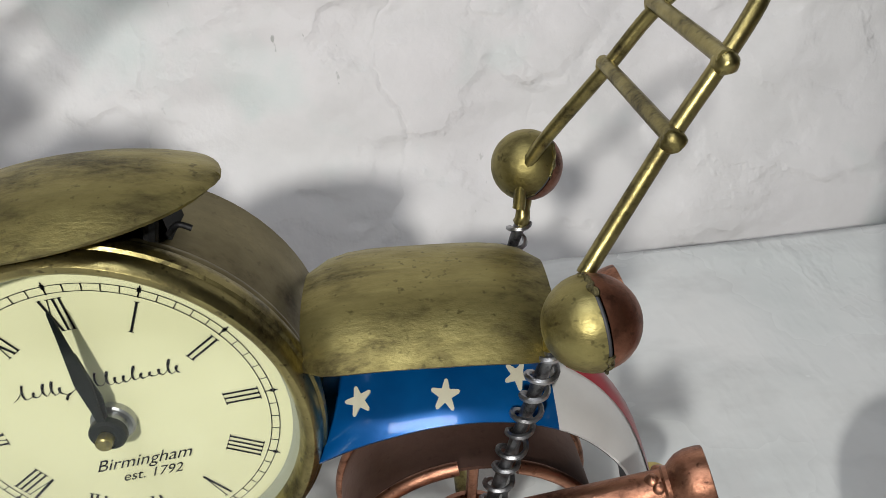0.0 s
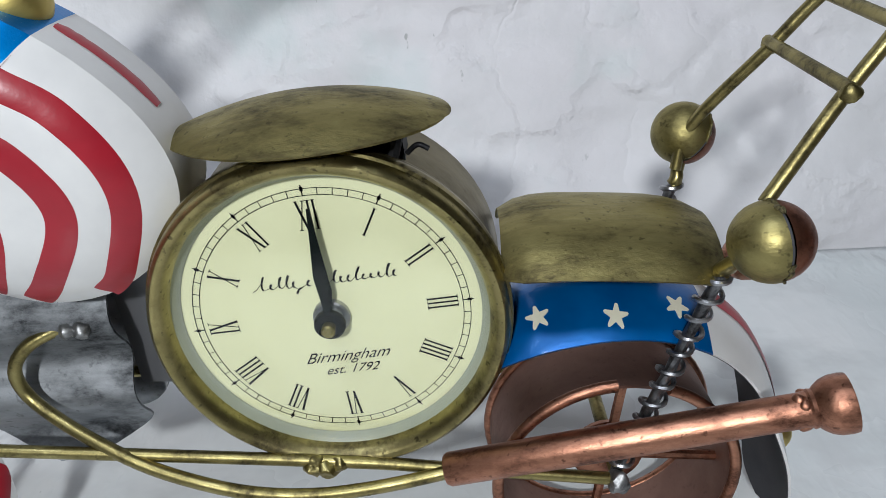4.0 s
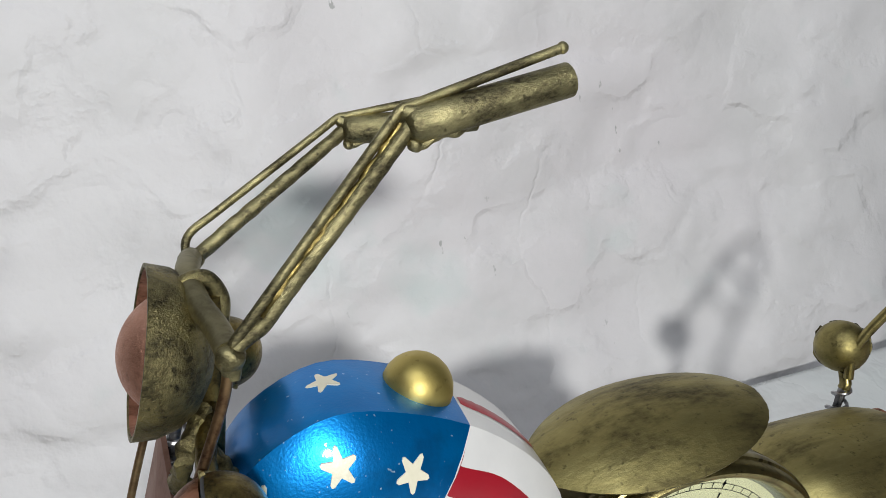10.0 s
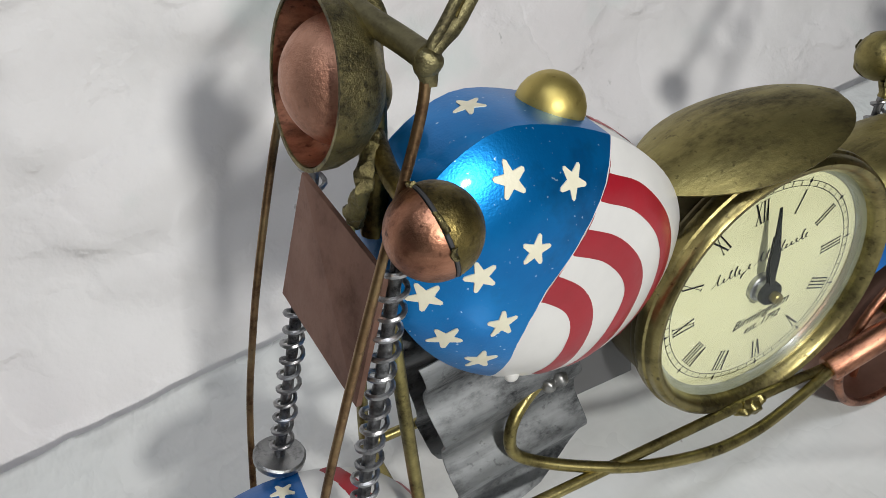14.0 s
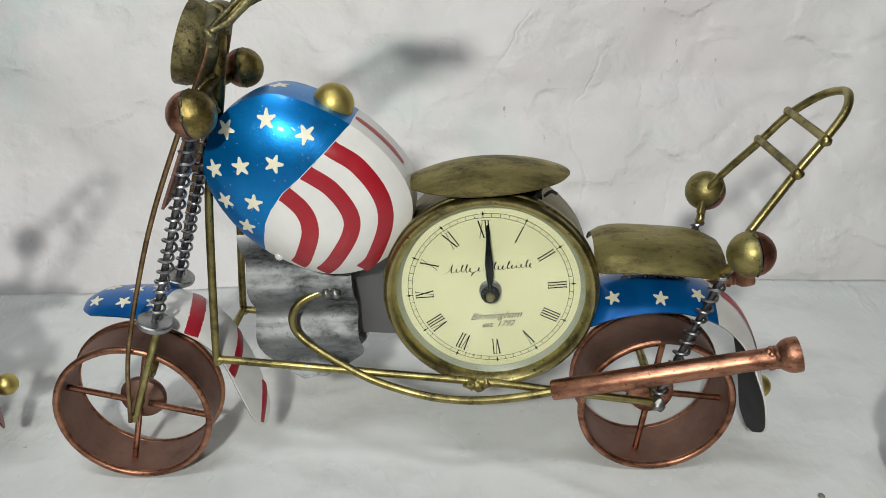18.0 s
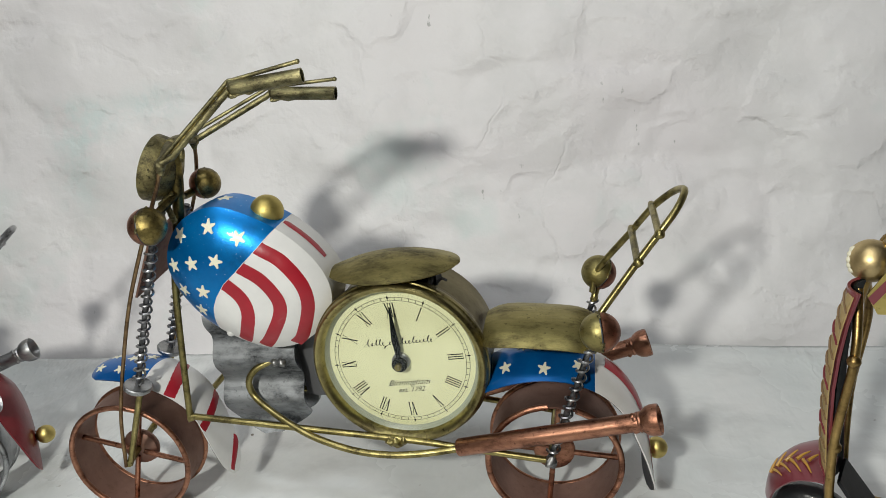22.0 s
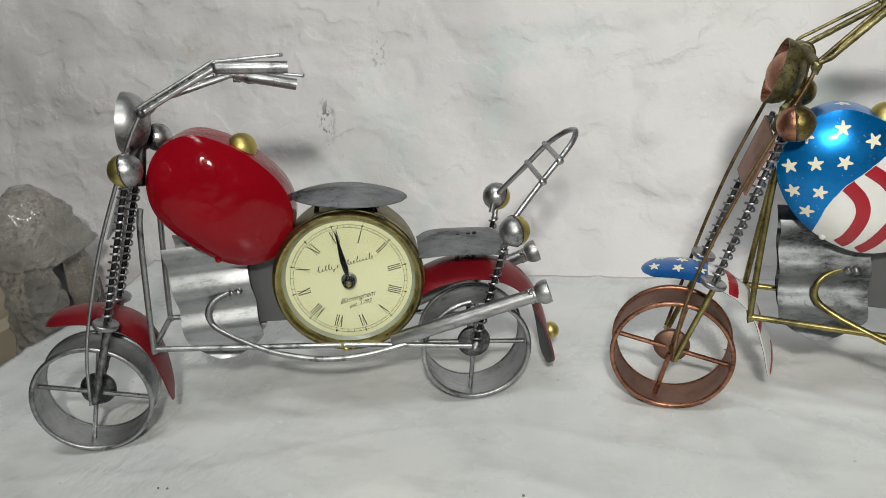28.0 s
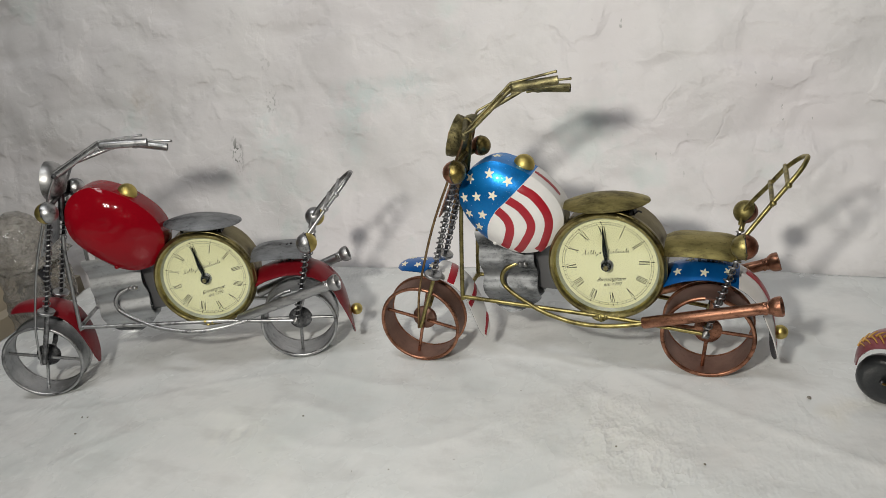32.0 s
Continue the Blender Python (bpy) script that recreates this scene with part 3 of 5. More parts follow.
def clock(bike, c, roll, yaw, hand):
    """The round clock: drum, bezel, dial with its print, pointers and domed glass. Its own axes: x right, y into the clock, z up."""
    face = pose(*c, 0, 0, yaw)
    turn = pose(0, 0, 0, 0, -roll, 0)
    back = pose(0, 0, 0, -90, 0, 0)        # lathe axis z points into the clock
    drum = part("clock_drum", lathe([(0.0478, -0.001), (0.0486, 0.002), (0.0482, 0.0035), (0.0470, 0.0045), (0.0470, 0.033), (0.0440, 0.0345), (0.0001, 0.0345)], back, 72), BRASS_DRUM, bike)
    drum.matrix_local = face
    part("bezel", lathe([(0.0430, 0.0006), (0.0430, -0.0044), (0.0436, -0.0056), (0.0444, -0.0070), (0.0455, -0.0080), (0.0467, -0.0081), (0.0478, -0.0072), (0.0483, -0.0056), (0.0485, -0.0040), (0.0492, -0.0035), (0.0494, -0.0020), (0.0491, 0.0002), (0.0480, 0.0018), (0.0430, 0.0006)], back, 96), BRASS_RING, drum)
    part("inner_ring", lathe([(0.0410, -0.0003), (0.0420, -0.0014), (0.0431, -0.0030), (0.0431, -0.0002)], back, 72), INNER_RING, drum, "pale ring inside the bezel")
    part("dial", lathe([(0.0001, 0.0), (0.0442, 0.0)], back, 72), DIAL, drum)
    part("glass", lathe([(0.0431, -0.0034), (0.036, -0.0062), (0.024, -0.0090), (0.012, -0.0106), (0.0001, -0.0111), (0.0001, -0.0119), (0.012, -0.0114), (0.024, -0.0098), (0.036, -0.0070), (0.0432, -0.0040), (0.0431, -0.0034)], back, 72), GLASS, drum).visible_shadow = False
    ink = []
    for k in range(180):
        a, b = radians(2 * k), radians(2 * k + 2)
        for r in (0.0360, 0.0379):
            ink.append((r * math.sin(a), r * math.cos(a), r * math.sin(b), r * math.cos(b), 0.0002))
    for k in range(60):
        a = radians(6 * k)
        ink.append((0.0360 * math.sin(a), 0.0360 * math.cos(a), 0.0379 * math.sin(a), 0.0379 * math.cos(a), 0.00022))
        if k % 5 == 0:
            ink.append((0.0358 * math.sin(a), 0.0358 * math.cos(a), 0.0390 * math.sin(a), 0.0390 * math.cos(a), 0.00030))
            ink.append((0.0372 * math.sin(a), 0.0372 * math.cos(a), 0.0384 * math.sin(a), 0.0384 * math.cos(a), 0.00085))
    part("minute_track", moved(bars(ink, -0.0002), turn), INK, drum)
    for k, t in enumerate(NUMERALS):
        part("numeral", moved(bars(numeral(t), -0.0002), turn @ pose(0, 0, 0, 0, 30 * k, 0) @ Matrix.Translation((0, 0, 0.0305))), INK, drum)
    flat = turn @ pose(0, -0.0002, 0, 90, 0, 0)
    lettering("Birmingham", 0.0050, "place_name_print", drum, flat @ Matrix.Translation((0.0010, -0.0138, 0)), 0.62)
    lettering("est. 1792", 0.0041, "year_print", drum, flat @ Matrix.Translation((0.0016, -0.0184, 0)))
    strokes, x = [], -0.0196
    tall = (0.0042, 0.0018, 0.0038, 0.0038, 0.0016, -0.0022, 0.0016, 0.0, 0.0042, 0.0038, 0.0016, 0.0016, 0.0038, 0.0016, 0.0016, 0.0018, 0.0038, 0.0016)
    for k, up in enumerate(tall):
        if up:
            last = None
            for q in range(15):
                u = q / 14
                z = up * math.sin(math.pi * u) ** 2 + 0.0002 * math.sin(2 * math.pi * u + k)
                wide = 0.0034 if k in (0, 8) else 0.0024
                p = (x + wide * u + 0.50 * z + 0.0007 * math.sin(2 * math.pi * u), 0.0100 + z)
                if last:
                    strokes.append((*last, *p, 0.00016 + 0.00034 * (0.45 < u < 0.95)))
                last = p
        x += 0.0034 if k in (0, 8) else 0.0013 if not up else 0.00205
    part("maker_mark", moved(bars(strokes, -0.0002), turn), INK, drum, "row of slanted black script strokes")
    for nm, length, wide, y, off in (("hour_hand", 0.0225, 0.0019, -0.0040, 0.0), ("minute_hand", 0.0345, 0.0019, -0.0054, -0.6)):
        o = [(-0.0009, 0.004), (-0.0010, length * 0.20), (-wide, length * 0.44), (-0.0009, length * 0.78), (-0.0004, length), (0.0004, length), (0.0009, length * 0.78), (wide, length * 0.44), (0.0010, length * 0.20), (0.0009, 0.004), (0.0, -0.002)]
        part(nm, moved(prism(o, y - 0.0002, y + 0.0002), pose(0, 0, 0, 0, hand + off, 0)), BLACK, drum)
    part("hub_nut", lathe([(0.0051, 0), (0.0051, -0.0016), (0.0046, -0.0020), (0.0036, -0.0020), (0.0034, -0.0042), (0.0001, -0.0042)], back, 32), SILVER, drum, "shiny steel nut on the dial")
    part("hand_boss", lathe([(0.0001, -0.0038), (0.0041, -0.0038), (0.0043, -0.0042), (0.0042, -0.0056), (0.0036, -0.0062), (0.0001, -0.0064)], back, 32), BLACK, drum)
    part("centre_pin", lathe([(0.0019, -0.005), (0.0019, -0.0085), (0.0015, -0.0089), (0.0001, -0.0090)], back, 18), BRASS, drum, "small brass pin")
    return drum


def two_tone_ball(bike, name, c, r, first, second, way):
    """A hollow ball soldered from two halves; way: the direction of the second half."""
    m = Vector(way).to_track_quat("Z", "Y").to_matrix().to_4x4()
    a = part(name, ball(c, r, m, 36, -90, -2), first, bike)
    part("ball_half", ball(Vector(c) + m @ Vector((0, 0, 0.0002)), r * 0.985, m, 36, 3, 90), second, a)
    part("seam_groove", torus(Matrix.Translation(c) @ m, r * 0.945, 0.0005, 48, 8), UNDERSIDE, a, "dark gap between the halves")
    point = lambda k: m @ Vector((r * 0.98 * math.cos(k / 12), r * 0.98 * math.sin(k / 12), 0.0006 * noise.noise(Vector((k * 0.5, c[1] * 90, 2))))) + Vector(c)
    runs, run = [], []
    for k in range(76):
        if noise.noise(Vector((k * 0.13, c[1] * 70 + c[0] * 40, 7))) > -0.06:
            run.append(k)
        elif run:
            runs, run = runs + [run], []
    lumps = [lumpy(tube([point(k) for k in q], 0.0006, 8, 2), 0.0009) for q in runs + [run] if len(q) > 2]
    if lumps:
        part("solder_seam", joined(*lumps), STEEL_DARK if first in (SILVER, STEEL_DARK) else BRASS_CAST, a, "lumps of solder in the seam")
    return a


def motorcycle(label, at, kind):
    """One model motorcycle. kind: 'flag' in brass and copper, 'red' in silvered steel."""
    flag = kind == "flag"
    T = BRASS if flag else SILVER                 # tubes
    S = BRASS_SHEET if flag else SILVER_SHEET     # sheets
    W = COPPER if flag else SILVER                # wheels and mufflers
    WB = COPPER_DULL if flag else SILVER_SHEET
    DK = BRASS_DARK if flag else STEEL_DARK
    bike = thing("motorcycle_clock", label, "model motorcycle", "model motorcycles on the table", at)

    def y_mid(x):
        return 0.0115 + 0.048 * x

    # wheels
    wheel(bike, "front_wheel", (-0.1757, -0.0146, TABLE + 0.0388), (-0.06, 0.998, 0), 0.0388, 0.0245, W, WB, 16, WB if flag else STEEL_DARK, 0.009, 0.0105)
    wheel(bike, "rear_wheel", (0.0792, -0.0035, TABLE + 0.0378), (-0.05, 1.0, 0), 0.0378, 0.029, W, WB, 8, W if flag else STEEL_DARK, 0.007, 0.0125, 24)

    # tank
    tk = Tank(Tank.FLAG if flag else Tank.RED, dent=0.0003 if flag else 0.0011)
    tank_mat = flag_paint() if flag else RED
    tank = part("fuel_tank", joined(tk.shell(-1), tk.band(), tk.shell(1)), tank_mat, bike, "" if flag else "glossy red enamelled tank", 30)
    part("tank_cap", ball((-0.0668, 0.0108, 0.1888) if flag else (-0.0550, 0.0108, 0.1935), 0.0091), GOLD, tank, "gold ball cap")
    part("solder_drop", ball((-0.0943, -0.0058, 0.1245) if flag else (-0.0790, -0.0050, 0.1275), 0.0022), WHITE if flag else RED, tank)
    if flag:
        for i, (x, z) in enumerate(((-0.0904, 0.1886), (-0.0749, 0.1818), (-0.1081, 0.1845), (-0.1152, 0.1678), (-0.1025, 0.1698), (-0.0883, 0.1709), (-0.1126, 0.1536), (-0.0992, 0.1538), (-0.1048, 0.1416))):
            part("star", painted([(x + a, z + b) for a, b in star_outline(0.0041, 1.57 + 0.5 * math.sin(i * 2.3))], tk.side, 0.00025), CREAM, tank)
        part("star", painted(star_outline(0.0042, 0.6), lambda u, v, l: tk.band_at(-0.0887 + u, 0.58 + v / 0.024) + Vector((0, 0, l)), 0.0003), CREAM, tank)
        for line, w in (([(-0.0895, 0.1592), (-0.0851, 0.1572), (-0.0782, 0.1489), (-0.0769, 0.1388), (-0.0820, 0.1260), (-0.0862, 0.1205)], 0.0074),
                        ([(-0.0800, 0.1692), (-0.0760, 0.1666), (-0.0659, 0.1587), (-0.0593, 0.1474), (-0.0601, 0.1372), (-0.0690, 0.1230), (-0.0758, 0.1162)], 0.0070),
                        ([(-0.0690, 0.1780), (-0.0642, 0.1747), (-0.0543, 0.1668), (-0.0462, 0.1534), (-0.0452, 0.1397), (-0.0522, 0.1225), (-0.0580, 0.1168)], 0.0064)):
            part("stripe", ribbon(line, w, lambda u, v, l: tk.side(max(u, flag_edge(v) + 0.0004), v, l), 0.00025, 0.9), RED_STRIPE, tank)
        part("stripe", ribbon([(-0.0575, 0.0), (-0.0500, 0.0), (-0.0385, 0.0)], 0.0048, lambda u, v, l: tk.band_at(u, 0.46 + v / 0.024) + Vector((0.0002, 0, l)), 0.0003), RED_STRIPE, tank)

    # clock and seats
    clock(bike, (0, 0, 0.1038 if flag else 0.1020), 4.6 if flag else 10.0, 0, -1.0 if flag else -6.0)
    grid = []
    sx, sz, sl = (-0.0024, 0.1536, 0.0018) if flag else (0.0055, 0.1540, -0.0040)
    for i in range(25):
        a = -math.cos(math.pi * i / 24)
        half = 0.0235 * math.sqrt(max(1 - a * a, 0.0)) ** (1.4 if a < 0 else 0.95) + 0.0002
        grid.append([Vector((sx + 0.0370 * a, 0.0125 + half * t, sz + sl * a + 0.0078 * (1 - a * a * 0.9) * (1 - t * t))) for t in np.linspace(-1, 1, 13)])
    part("front_seat", sheet(grid, 0.0009), S if flag else STEEL_SMOKY, bike, "domed oval sheet seat")
    for x, y in ((0.020, 0.004), (0.020, 0.020), (-0.016, 0.012)):
        part("seat_bracket", tube([(x, y, 0.146), (x + 0.003, y, 0.156)], 0.0016, 8, 0), ROD_BLACK, bike)
    # black block added to fill the dark gap between drum and seat
    part("seat_gap_block", prism([(0.0105, 0.1440), (0.0235, 0.1410), (0.0228, 0.1500), (0.0210, 0.1560), (0.0100, 0.1580)], 0.0075, 0.0190), BLACK, bike, "black block filling the dark gap under the seat")
    part("seat_hook", tube([(0.0240, 0.0050, 0.1475), (0.0268, 0.0040, 0.1500), (0.0295, 0.0040, 0.1488)], 0.0007, 10, 6), ROD_BLACK, bike, "bent black wire")
    grid = []
    for i in range(13):
        a = -1 + 2 * i / 12
        k = 1 - 0.24 * abs(a) ** 7
        grid.append([Vector((0.0755 + 0.0285 * a, 0.0140 + 0.0245 * k * t, (0.1245 if flag else 0.1195) - 0.0020 * a - 0.0036 * a ** 4 - (0.0085 if flag else 0.0050) * abs(t) ** 2.6)) for t in np.linspace(-1, 1, 13)])
    part("rear_seat", sheet(grid, 0.0009), S if flag else STEEL_SMOKY, bike, "curved rectangular pillion sheet")
    for x in (0.072, 0.079, 0.083):
        part("seat_bracket", tube([(x + 0.002, 0.013, 0.121), (x, 0.013, 0.100)], 0.0013, 8, 0), STEEL_DARK, bike)

    # mudguards
    fy = lambda x: float(np.interp(x, (-0.131, -0.1235, -0.1185, -0.1155), (0.0055, 0.0030, 0.0002, -0.0006)))
    line = [(-0.1965, 0.0945), (-0.1850, 0.0960), (-0.1660, 0.0955), (-0.1500, 0.0905), (-0.1375, 0.0825), (-0.1290, 0.0720), (-0.1235, 0.0610), (-0.1185, 0.0470), (-0.1160, 0.0345), (-0.1155, 0.0265)]
    if not flag:
        line = [(-0.1990, 0.0925), (-0.1880, 0.0960), (-0.1690, 0.0958), (-0.1530, 0.0905), (-0.1425, 0.0825), (-0.1365, 0.0720), (-0.1330, 0.0610), (-0.1310, 0.0470), (-0.1305, 0.0345), (-0.1310, 0.0255)]
    grid = fender_sheet(line, [0.0130, 0.0150, 0.0168, 0.0168, 0.0158, 0.0143, 0.0129, 0.0100, 0.0068, 0.0018], 0.0042, fy, twist=0.008 if flag else 0.0, nose=4)
    fender(bike, "front_mudguard", grid, flag, (-0.1985, -0.1560), DK)
    ry = lambda x: 0.0150 + 0.02 * (x - 0.08) - 0.008 * max(0.0, (x - 0.119) / 0.011)
    line = [(0.0440, 0.0875), (0.0580, 0.0930), (0.0760, 0.0957), (0.0930, 0.0932), (0.1080, 0.0850), (0.1195, 0.0710), (0.1262, 0.0520), (0.1292, 0.0350), (0.1299, 0.0255), (0.1300, 0.0188)]
    grid = fender_sheet(line, [0.0205, 0.0215, 0.0218, 0.0212, 0.0202, 0.0195, 0.0180, 0.0142, 0.0096, 0.0010], 0.0080, ry, twist=-0.009, flat=0.3)
    fender(bike, "rear_mudguard", grid, flag, (0.0, 0.1030), DK)
    part("tail_lamp", ball((0.1343, 0.0186, 0.0385), 0.0060), GOLD, bike, "gold ball tail lamp")

    # engine
    rows = []
    for i in range(33):
        t = i / 32
        z = (0.1300 if flag else 0.1340) - t * (0.079 if flag else 0.0825)
        wav = (0.0031 if flag else 0.0024) * math.sin(t * 2 * math.pi * 3.0 + 0.6)
        inset = 0.020 * max(0, (t - 0.82) / 0.18) ** 2
        rows.append([Vector((-0.1165 + inset + (0.0500 - 2 * inset) * s + 0.0035 * t + (0.0005 if flag else 0.0003) * math.sin(t * 17), 0.0065 + 0.03 * s * 0.1 - wav, z)) for s in np.linspace(0, 1, 7)])
    part("engine_plate", sheet(rows, 0.0008), STEEL_SMOKY if flag else SILVER_SHEET, bike, "corrugated grey metal plate")
    rows2 = [[Vector((p.x, 0.0320 - (p.y - 0.006), p.z)) for p in r] for r in rows]
    part("engine_plate", sheet(rows2, 0.0008), STEEL_SMOKY if flag else SILVER_SHEET, bike)
    part("gusset_plate", prism([(-0.070, 0.150), (-0.040, 0.150), (-0.036, 0.068), (-0.068, 0.070)], 0.0190, 0.0200), GREY_PLATE, bike)

    # frame tubes
    near = [(-0.1200, -0.0030, 0.165), (-0.1236, -0.0045, 0.146), (-0.1303, -0.0094, 0.0755), (-0.1285, -0.0096, 0.0718), (-0.1200, -0.0095, 0.0708), (-0.0043, -0.0085, 0.0588), (0.0300, -0.0088, 0.0545), (0.0775, -0.0090, 0.0480)]
    far = [(-0.1180, 0.030, 0.165), (-0.1210, 0.0310, 0.146), (-0.1318, 0.0385, 0.0755), (-0.1300, 0.0385, 0.0718), (-0.1215, 0.0385, 0.0708), (-0.0043, 0.0400, 0.0600), (0.0300, 0.0400, 0.0560), (0.0760, 0.0400, 0.0480)]
    part("frame_tube", tube(near, 0.0019, 10, 5), T, bike)
    part("frame_tube", tube(far, 0.0019, 10, 5), T, bike)
    part("cross_tube", tube([(-0.1305, -0.009, 0.0722), (-0.1318, 0.0385, 0.0722)], 0.0019, 8, 0), T, bike)
    part("cross_tube", tube([(-0.0430, 0.0215, 0.0715), (-0.0780, 0.0215, 0.0725)], 0.0018, 8, 0), T, bike)
    part("rear_axle", tube([(0.0785, -0.0105, 0.0475), (0.0775, 0.042, 0.0475)], 0.0022, 10, 0), T, bike)
    part("weld", lumpy(ball((0.0782, -0.0102, 0.0478), 0.0034, None, 16), 0.0010), LAMP_STEEL, bike, "silvery solder elbow")
    rng = random.Random(8)
    for _ in range(6 if flag else 3):
        part("solder_drop", lumpy(ball((-0.0043 + rng.uniform(-0.006, 0.006), -0.0090 + rng.uniform(-0.001, 0.001), 0.0580 + rng.uniform(-0.0015, 0.002)), rng.uniform(0.0018, 0.0030) * (1.0 if flag else 0.75), None, 18), 0.0012), T if flag else GOLD, bike, "lumpy brass solder drop")

    # exhausts
    pipe = [(-0.0732, 0.0075, 0.0996), (-0.0765, 0.0070, 0.0996), (-0.0815, 0.0065, 0.0990), (-0.0900, 0.0035, 0.0955), (-0.0945, 0.0014, 0.0890), (-0.0930, 0.0010, 0.0800), (-0.0826, -0.0032, 0.0728), (-0.0667, -0.0091, 0.0662), (-0.0518, -0.0128, 0.0608), (-0.0306, -0.0163, 0.0562), (-0.0104, -0.0163, 0.0537), (0.0100, -0.0138, 0.0535), (0.0320, -0.0110, 0.0560)]
    part("exhaust_pipe", tube(pipe, 0.0020, 10, 4), T, bike)
    for c, r in (((-0.0735, 0.0055, 0.0994), 0.0029), ((-0.0772, 0.0050, 0.0994), 0.0025)):
        part("solder_drop", lumpy(ball(c, r, None, 18), 0.0008), LAMP_STEEL if flag else SILVER, bike, "silvery solder lump")
    for a, b in (((0.0285, -0.0105, 0.0557) if flag else (0.0235, -0.0070, 0.0575), (0.1250, -0.0190, 0.0800) if flag else (0.1185, -0.0170, 0.0842)), ((0.0330, 0.0420, 0.0600), (0.1230, 0.0480, 0.0860))):
        m, l = along(a, b), (Vector(b) - Vector(a)).length
        muf = part("muffler", lathe([(0.0001, 0.0), (0.0044, 0.0), (0.0049, 0.001), (0.0050, l * 0.5), (0.0047, l - 0.003), (0.0049, l - 0.001), (0.0045, l + 0.001)], m, 24), W if flag else PIPE_STEEL, bike)
        part("muffler_end", lathe([(0.0046, l - 0.0012), (0.0053, l - 0.0002), (0.0051, l + 0.0008), (0.0060, l + 0.0018), (0.0071, l + 0.0034), (0.0078, l + 0.0056), (0.0079, l + 0.0082), (0.0077, l + 0.0096), (0.0072, l + 0.0098), (0.0067, l + 0.0088), (0.0058, l + 0.0060), (0.0030, l + 0.0030), (0.0001, l + 0.0024)], m, 28), W if flag else PIPE_STEEL, muf)
        for k in (0.5, 1.6, 2.2, 4.0):
            part("weld", lumpy(ball(m @ Vector((0.0036 * math.cos(k), 0.0036 * math.sin(k), l - 0.002 + 0.001 * math.sin(k * 3))), 0.0019, None, 16), 0.0005), W if flag else PIPE_STEEL, muf)

    # rear springs, indicator balls and rack
    for s, top, low, c in ((0, (0.1020, -0.0075, 0.1165), (0.0780, -0.0060, 0.0480), (0.1072, -0.0203, 0.1308)), (1, (0.1030, 0.0440, 0.1200), (0.0780, 0.0410, 0.0500), (0.1058, 0.0503, 0.1318))):
        strut = part("rear_strut", lumpy(tube([Vector(low).lerp(Vector(top), k / 24) for k in range(25)], 0.0016, 10, 0), 0.0004), ROD_DARK if flag else ROD_BLACK, bike)
        part("strut_arm", lumpy(tube([Vector(low).lerp(Vector(top), 0.97), top, Vector(top).lerp(Vector(c), 0.5), c], 0.0021, 16, 6), 0.0005), T, strut)
        part("spring", coil(Vector(low).lerp(Vector(top), 0.05), Vector(low).lerp(Vector(top), 0.98), 0.0029, 0.00072, 11.5, 0.12, 3 + s), WIRE, strut)
        two_tone_ball(bike, "rear_indicator", c, 0.0097, BRASS_SHEET if flag else SILVER, COPPER_BALL if flag else GOLD, ((1, 0.15, 0.05) if flag else (1, 0.45, 0.0)) if s == 0 else (0.7, 0.4, -0.6))
    rack = [(0.1075, -0.0130, 0.1370), (0.1256, -0.0049, 0.1599), (0.1357, -0.0020, 0.1729), (0.1440, 0.0025, 0.1830), (0.1482, 0.0110, 0.1880), (0.1484, 0.0195, 0.1880), (0.1440, 0.0290, 0.1835), (0.1345, 0.0350, 0.1738), (0.1238, 0.0375, 0.1602), (0.1060, 0.0430, 0.1370), (0.1020, 0.0420, 0.1235)]
    lean = lambda p: Vector(p) if flag else Vector((p[0] + 0.12 * (p[2] - 0.137), p[1], p[2] - 0.10 * (p[2] - 0.12)))
    part("sissy_bar", tube([lean(p) for p in rack], 0.0018, 10, 6), T, bike)
    for a, b in (((0.1256, -0.0070, 0.1612), (0.1238, 0.0395, 0.1615)), ((0.1357, -0.0040, 0.1742), (0.1342, 0.0370, 0.1752))):
        a, b = lean(a), lean(b)
        part("rack_bar", tube([a, b], 0.0018, 10, 0), T, bike)
        part("weld", lumpy(ball(a + Vector((0.0004, 0.001, -0.001)), 0.0026, None, 14), 0.0006), T, bike)
        part("weld", lumpy(ball(b + Vector((0.0004, -0.001, -0.001)), 0.0023, None, 14), 0.0006), T, bike)

    # forks
    for s, disc, axle, top, c, seed in ((-1, (-0.1523, -0.0183, 0.0975), (-0.1736, -0.0175, 0.0440), (-0.1190, -0.0165, 0.1890), (-0.1150, -0.0257, 0.1950), 5), (1, (-0.1589, 0.0284, 0.0969), (-0.1810, 0.0210, 0.0440), (-0.1230, 0.0265, 0.1900), (-0.1093, 0.0275, 0.2018), 6)):
        fork = part("fork_leg", lumpy(tube([Vector(disc).lerp(Vector(top), k / 30) for k in range(31)], 0.0016, 10, 0), 0.0004), ROD_DARK if flag else ROD_BLACK, bike)
        part("spring", coil(Vector(disc).lerp(Vector(top), 0.02), Vector(disc).lerp(Vector(top), 0.99), 0.0029, 0.00068, 18, 0.12, seed), WIRE, fork)
        m = along(disc, top)
        part("spring_cup", lathe([(0.0001, -0.0024), (0.0071, -0.0024), (0.0079, -0.0015), (0.0080, 0.0003), (0.0074, 0.0009), (0.0042, 0.0002), (0.0001, 0.0002)], m, 28), SILVER, fork)
        stay = [Vector(disc) + Vector((0.001, 0, -0.002)), Vector(axle) + Vector((0, 0, -0.002))]
